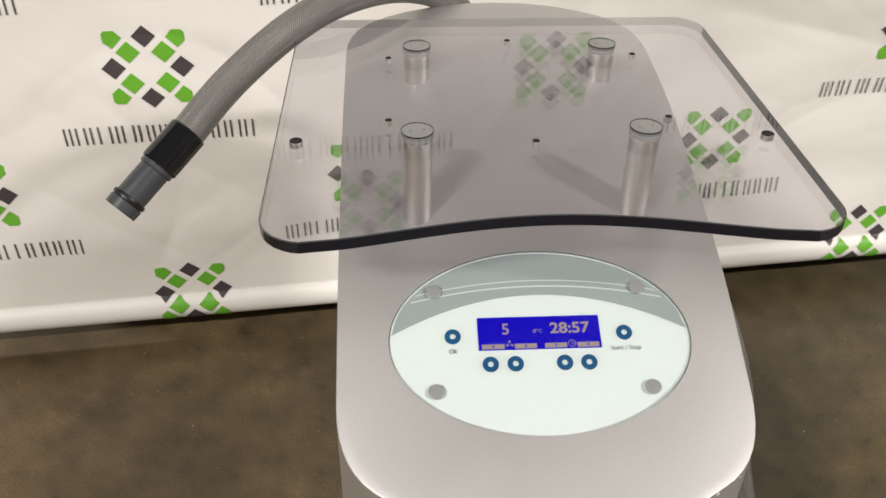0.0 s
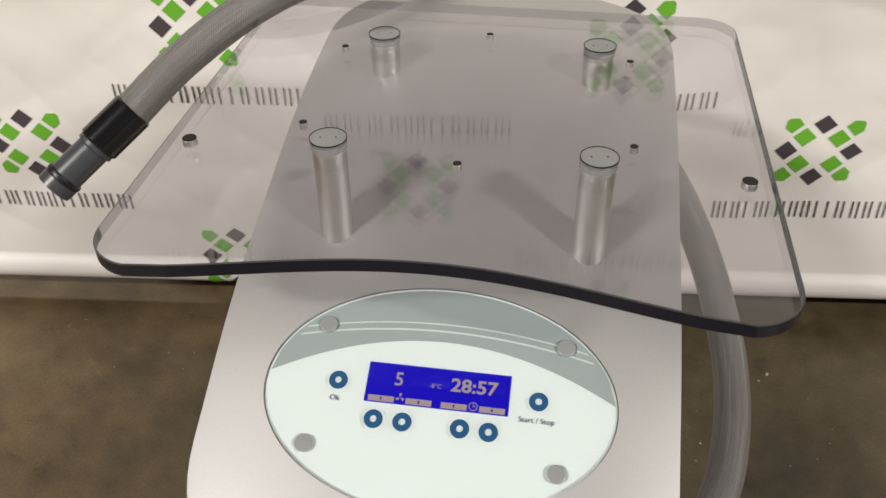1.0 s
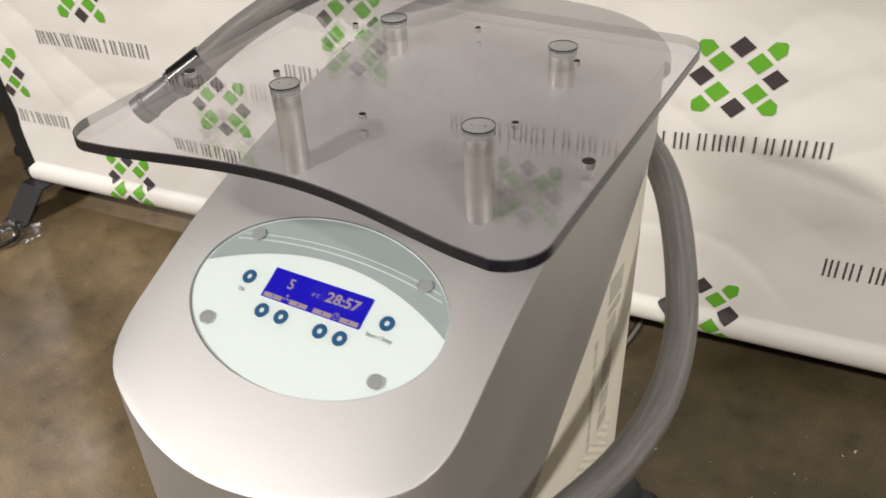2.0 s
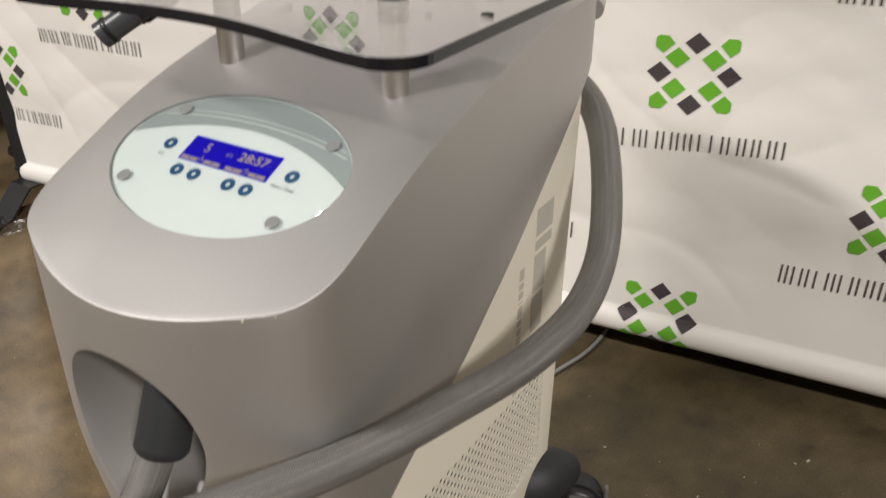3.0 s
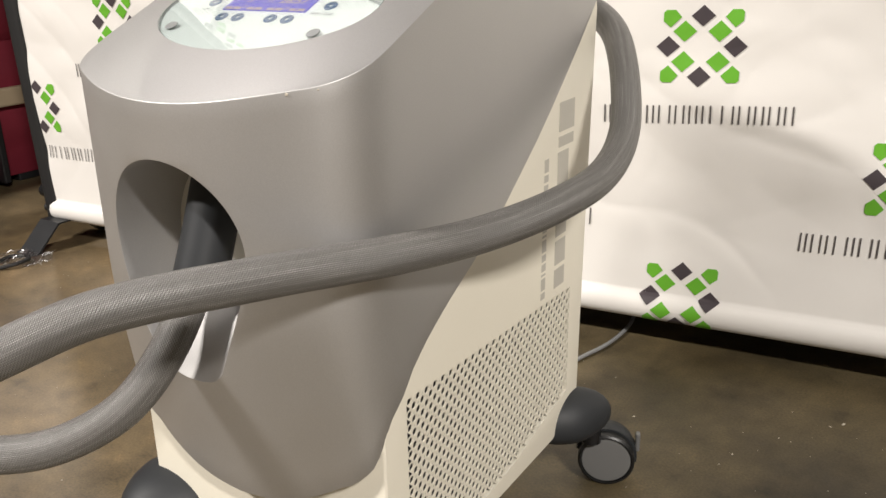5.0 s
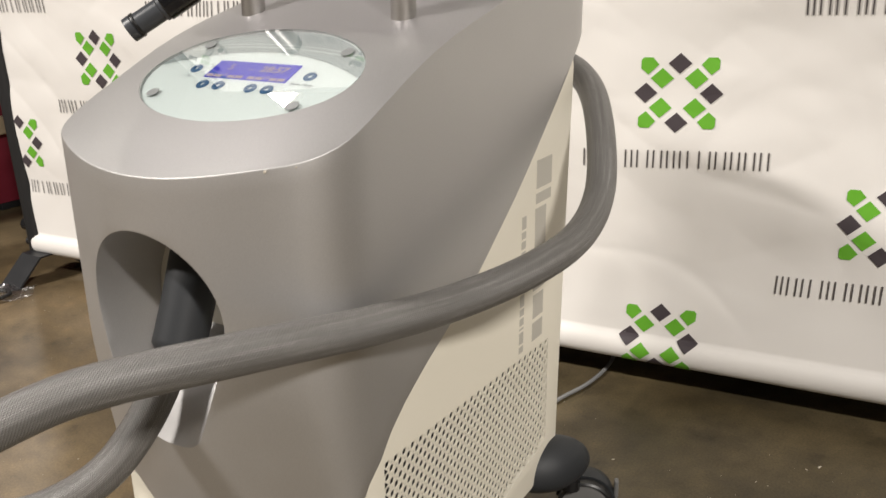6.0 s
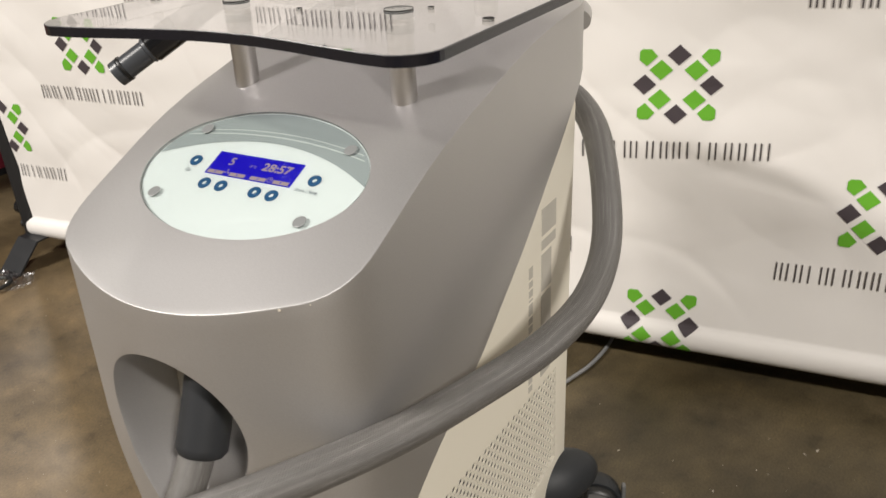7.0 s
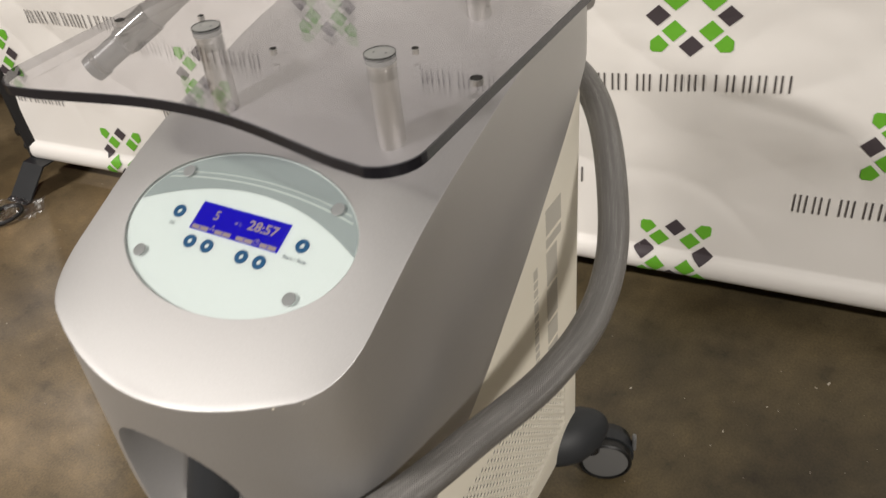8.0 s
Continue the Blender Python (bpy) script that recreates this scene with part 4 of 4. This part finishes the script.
# ---------------------------------------------------------------- the acrylic shelf on its posts
def shelf():
    base = (0.0, 0.40, 0.865)
    sh = thing("acrylic_shelf", base, "clear acrylic shelf plate on four steel posts over the machine", "shelf")

    def corner(cx, cy, r, a0, a1, n=8):
        return [(cx + r * math.cos(radians(a0 + (a1 - a0) * k / n)), cy + r * math.sin(radians(a0 + (a1 - a0) * k / n))) for k in range(n + 1)]
    line = corner(0.222, 0.609, 0.035, 0, 90) + corner(-0.222, 0.609, 0.035, 90, 180) + corner(-0.2165, 0.1965, 0.042, 180, 262)
    line += [(u, 0.1565 + 0.0315 * math.cos(u / 0.205 * math.pi / 2) ** 1.3) for u in [-0.19 + 0.38 * k / 32 for k in range(33)]]
    line += corner(0.2165, 0.1965, 0.042, 278, 360)
    n = len(line)
    inner = []
    for k, (x, y) in enumerate(line):
        t = (Vector(line[(k + 1) % n]) - Vector(line[k - 1])).normalized()
        inner.append((x - t.y * 0.0013, y + t.x * 0.0013))
    bm = bmesh.new()
    for ln, z in ((line, 0.9665), (inner, 0.9775)):
        bm.faces.new([bm.verts.new((x, y, z)) for x, y in ln])
    plate = part("plate", shifted(bm, base), ACRYLIC, sh, "clear acrylic plate")
    def edge_ring(a, b):
        ring = bmesh.new()
        low, high = ([ring.verts.new((x, y, z)) for x, y in ln] for ln, z in (a, b))
        for k in range(n):
            f = ring.faces.new((low[k], low[(k + 1) % n], high[(k + 1) % n], high[k]))
            x, y = line[k]
            # back and left stay clear; front and right get the painted dark look
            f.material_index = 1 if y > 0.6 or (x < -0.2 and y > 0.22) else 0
        bmesh.ops.recalc_face_normals(ring, faces=ring.faces[:])
        return shifted(ring, base)
    rim = part("plate_edge", edge_ring((line, 0.9665), (line, 0.9770)), [ACRYLIC_EDGE, EDGE_CLEAR], plate, "acrylic edge, dark see-through look put into its colour")
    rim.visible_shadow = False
    # added dark ring: draws the edge line and casts its thin shadow
    part("plate_bevel", edge_ring((line, 0.9770), (inner, 0.9776)), [EDGE_LINE, EDGE_LINE], plate, "dark bevel ring added to cast a thin edge shadow")
    # through holes with short steel bushings
    for x, y, r in ((-0.237, 0.326, 0.0075), (0.237, 0.325, 0.0075), (-0.146, 0.366, 0.0044), (0.146, 0.365, 0.0044), (0, 0.318, 0.0044),
                    (-0.145, 0.521, 0.0042), (0.145, 0.525, 0.0042), (0, 0.569, 0.0042)):
        hole = lathe_bm([(r * 0.70, 0.9725), (r * 0.86, 0.9725), (r * 0.86, 0.9783), (r * 0.8, 0.9787), (r * 0.70, 0.9782)], 20, pose(x, y, 0))
        part("bushing", shifted(hole, base), STEEL, plate, "small steel bushing")
        # solid black plug in place of the shaded bore
        part("bore", shifted(lathe_bm([(0, 0.9790), (r * 0.84, 0.9790), (r * 0.84, 0.9786), (r * 0.7, 0.9730), (0, 0.9730)], 16, pose(x, y, 0)), base), HOLE_SHADE, plate, "black plug coloured as the shade in a bore")
    for x, y in ((-0.117, 0.343), (0.117, 0.344), (-0.111, 0.556), (0.115, 0.557)):
        z0 = top_z(x, y) - 0.006
        post = part("post", shifted(lathe_bm([(0, z0 - 0.004), (0.0152, z0 - 0.004), (0.0152, 0.9670), (0.0160, 0.9675), (0.0160, 0.9699), (0, 0.9699)], 36, pose(x, y, 0)), base), STEEL, sh, "brushed steel post", smooth=True)
        cap = part("post_cap", shifted(lathe_bm([(0, 0.9700), (0.0163, 0.9700), (0.0163, 0.9788), (0.0155, 0.9791), (0, 0.9791)], 36, pose(x, y, 0)), base), POST_TOP, post, "satin grey post cap", smooth=True, sharp=0.5)
        part("cap_ring", shifted(lathe_bm([(0.0161, 0.9782), (0.0168, 0.9782), (0.0168, 0.9793), (0.0161, 0.9794)], 36, pose(x, y, 0)), base), BLACK, cap, "thin dark ring")
        for k in (-1, 1):
            # solid black discs on the cap in place of shaded holes
            part("pin_hole_disc", shifted(lathe_bm([(0, 0.9793), (0.0009, 0.9793), (0.0009, 0.9786), (0, 0.9786)], 10, pose(x + k * 0.0068, y + k * 0.001, 0)), base), HOLE_SHADE, cap, "tiny black disc coloured as a shaded pin hole")
    return sh


shelf()


# ---------------------------------------------------------------- the hose
def air_hose():
    base = (0.0, -0.1, 0.40)
    hose = thing("air_hose", base, "grey woven air hose looped round the silver machine", "hose")
    a = [(0.0, 0.080, 0.59), (-0.002, 0.050, 0.532), (-0.006, 0.004, 0.472), (-0.03, -0.039, 0.422), (-0.08, -0.084, 0.388), (-0.135, -0.124, 0.379)]
    loop = [(-0.20, -0.175, 0.395), (-0.235, -0.235, 0.445), (-0.19, -0.285, 0.51), (-0.09, -0.275, 0.545)]
    b = [(0.01, -0.221, 0.558), (0.086, -0.129, 0.594), (0.167, -0.012, 0.602), (0.221, 0.113, 0.593), (0.255, 0.233, 0.585), (0.293, 0.34, 0.595), (0.307, 0.443, 0.609), (0.298, 0.531, 0.64), (0.270, 0.605, 0.692), (0.226, 0.682, 0.744)]
    back = [(0.176, 0.738, 0.772), (0.11, 0.778, 0.792), (0.04, 0.789, 0.845), (-0.02, 0.787, 0.905)]
    c = [(-0.065, 0.766, 0.962), (-0.131, 0.719, 0.993), (-0.202, 0.653, 1.001), (-0.265, 0.592, 0.986), (-0.336, 0.537, 0.942), (-0.395, 0.481, 0.890)]
    line = spline(a + loop + b + back + c, 0.005)
    part("sleeve", shifted(tube_bm(line, 0.0205, 28), base), BRAID, hose, "grey woven sleeve", smooth=True, sharp=1.2)
    cuff = spline([(0.0, 0.125, 0.690), (0.0, 0.104, 0.650), (0.001, 0.080, 0.592), (0.001, 0.056, 0.537)], 0.006)
    part("cuff", shifted(tube_bm(cuff, lambda s: 0.0285 + 0.001 * s - (0.004 if s > 0.97 else 0), 32), base), PLASTIC, hose, "dark grey plastic cuff", smooth=True, sharp=0.9)
    tip, way = Vector((-0.459, 0.422, 0.838)), (Vector((-0.384, 0.492, 0.900)) - Vector((-0.459, 0.422, 0.838))).normalized()
    m = Matrix.Translation(tip) @ way.to_track_quat("Z", "Y").to_matrix().to_4x4()
    nozzle = part("nozzle", shifted(lathe_bm([(0.0150, 0.004), (0.0165, 0), (0.0198, 0.0), (0.0203, 0.012), (0.0184, 0.0132), (0.0184, 0.060), (0.0208, 0.062), (0.0208, 0.069), (0.019, 0.070), (0, 0.070), (0, 0.03), (0.0150, 0.03), (0.0150, 0.004)], 32, m), base), GREY_PLASTIC, hose, "grey plastic nozzle tube", smooth=True, sharp=0.5)
    part("seal_ring", shifted(lathe_bm([(0.0180, 0.0135), (0.0204, 0.0140), (0.0209, 0.0165), (0.0204, 0.0190), (0.0180, 0.0195)], 32, m), base), RUBBER, nozzle, "black rubber ring", smooth=True)
    part("collar", shifted(lathe_bm([(0, 0.067), (0.0215, 0.067), (0.0230, 0.069), (0.0230, 0.120), (0.0218, 0.122), (0, 0.122)], 32, m), base), BLACK, hose, "glossy black collar", smooth=True, sharp=0.5)


air_hose()

# ---------------------------------------------------------------- floor things
cable = spline([(-0.08, 0.665, 0.20), (-0.08, 0.72, 0.10), (-0.05, 0.86, 0.02), (0.0, 0.98, 0.007), (0.027, 1.085, 0.007), (0.049, 1.163, 0.007), (0.058, 1.246, 0.007), (0.053, 1.327, 0.007), (0.02, 1.45, 0.007), (-0.05, 1.52, 0.007)], 0.01)
tagged(part("power_cable", tube_bm(cable, 0.0045, 12), CABLE_GREY, smooth=True), "grey power cable running under the banner", "cable")


def red_stack():
    base = (-3.13, 1.75, 0)
    st = thing("padded_stack", base, "maroon padded load with beige band on a dark pallet", "padded bale")
    for y in (-0.8, -0.27, 0.27, 0.8):
        part("pallet_board", box_bm(-0.58, 0.58, y - 0.07, y + 0.07, 0.0, 0.03, 0.003, 1), BLACK_MATT, st, "dark pallet board")
    for k in range(3):
        bm = bmesh.new()
        bmesh.ops.create_cube(bm, size=1)
        bmesh.ops.subdivide_edges(bm, edges=bm.edges[:], cuts=20, use_grid_fill=True)
        for v in bm.verts:
            x, y, z = v.co * 2
            s = 1 - 0.05 * (abs(x) ** 6 + abs(y) ** 6) * abs(z) ** 4
            p = Vector((x * 0.62 * s, y * 0.90 * s, (z + 1) / 2 * 0.52))
            q = Vector((p.x * 2, p.y * 2, p.z * 7 + k))
            p += Vector((0.022 * noise.noise(q) + 0.010 * noise.noise(q * 2.3), 0.025 * noise.noise(p * 5 + Vector((0, k, 0))), 0.012 * noise.noise(p * 6) if 0.05 < p.z < 0.5 else 0))
            v.co = p + Vector((0, 0, 0.03 + 0.52 * k))
        part("bale", bm, MAROON, st, "maroon padded cloth bale", smooth=True, sharp=1.5)
    part("band", box_bm(-0.645, 0.645, -0.925, 0.925, 0.31, 0.38, 0.008), BEIGE, st, "beige webbing band")
    for y in (-0.43, 0.45):
        part("strap", box_bm(-0.652, 0.652, y - 0.014, y + 0.014, 0.02, 1.64, 0.006), BLACK_MATT, st, "dark upright strap")


red_stack()


def plastic_film():
    bm = bmesh.new()
    bmesh.ops.create_grid(bm, x_segments=36, y_segments=24, size=1)
    for v in bm.verts:
        p = Vector((v.co.x * 0.11, v.co.y * 0.06, 0))
        q = 1.3 * noise.noise(p * 22) + 0.9 * noise.noise(p * 60)
        v.co = Vector((p.x + 0.02 * noise.noise(p * 30), p.y + 0.02 * noise.noise(p * 27 + Vector((3, 0, 0))), 0.010 + 0.013 * max(-0.4, q)))
    ob = part("plastic_film", bm, FILM)
    ob.location = (-1.70, 0.83, 0.0)
    ob.rotation_euler = (0, 0, radians(33))
    tagged(ob, "crumpled scrap of clear plastic film on the floor", "plastic film")


plastic_film()


def strap_end():
    line = spline([(-1.66, 0.762, 0.007), (-1.632, 0.80, 0.014), (-1.645, 0.845, 0.012), (-1.69, 0.865, 0.008), (-1.725, 0.84, 0.007), (-1.715, 0.795, 0.007)], 0.008)
    tagged(part("strap_loop", tube_bm(line, 0.006, 8), BLACK_MATT, smooth=True), "small dark loop of strap lying on the floor", "strap")


strap_end()


def chips():
    rng = random.Random(4)
    bm = bmesh.new()
    spots = [(0.211, 0.909, 0.003), (0.41, 0.873, 0.003), (0.398, 0.829, 0.0022), (0.565, 1.082, 0.005), (0.545, 1.06, 0.003), (0.47, 0.97, 0.002)]
    spots += [(rng.uniform(-1.6, 1.4), rng.uniform(-0.6, 1.15), rng.uniform(0.0004, 0.0016)) for _ in range(320)]
    for x, y, s in spots:
        if abs(x) < 0.2 and 0.1 < y < 0.66:
            continue
        a = rng.uniform(0, math.pi)
        c, d = math.cos(a), math.sin(a)
        lx, ly, h = s, s * rng.uniform(0.2, 0.7), 0.0012
        low = [bm.verts.new((x + c * u - d * v, y + d * u + c * v, 0.0003)) for u, v in ((-lx, -ly), (lx, -ly * 0.6), (lx * 0.8, ly), (-lx * 0.7, ly * 0.9))]
        top = bm.verts.new((x, y, h))
        for p, q in zip(low, low[1:] + low[:1]):
            bm.faces.new((p, q, top))
    tagged(part("floor_chips", bm, CHIP), "tiny pale chips and dust scattered over the floor", "debris", kind="stuff")


chips()
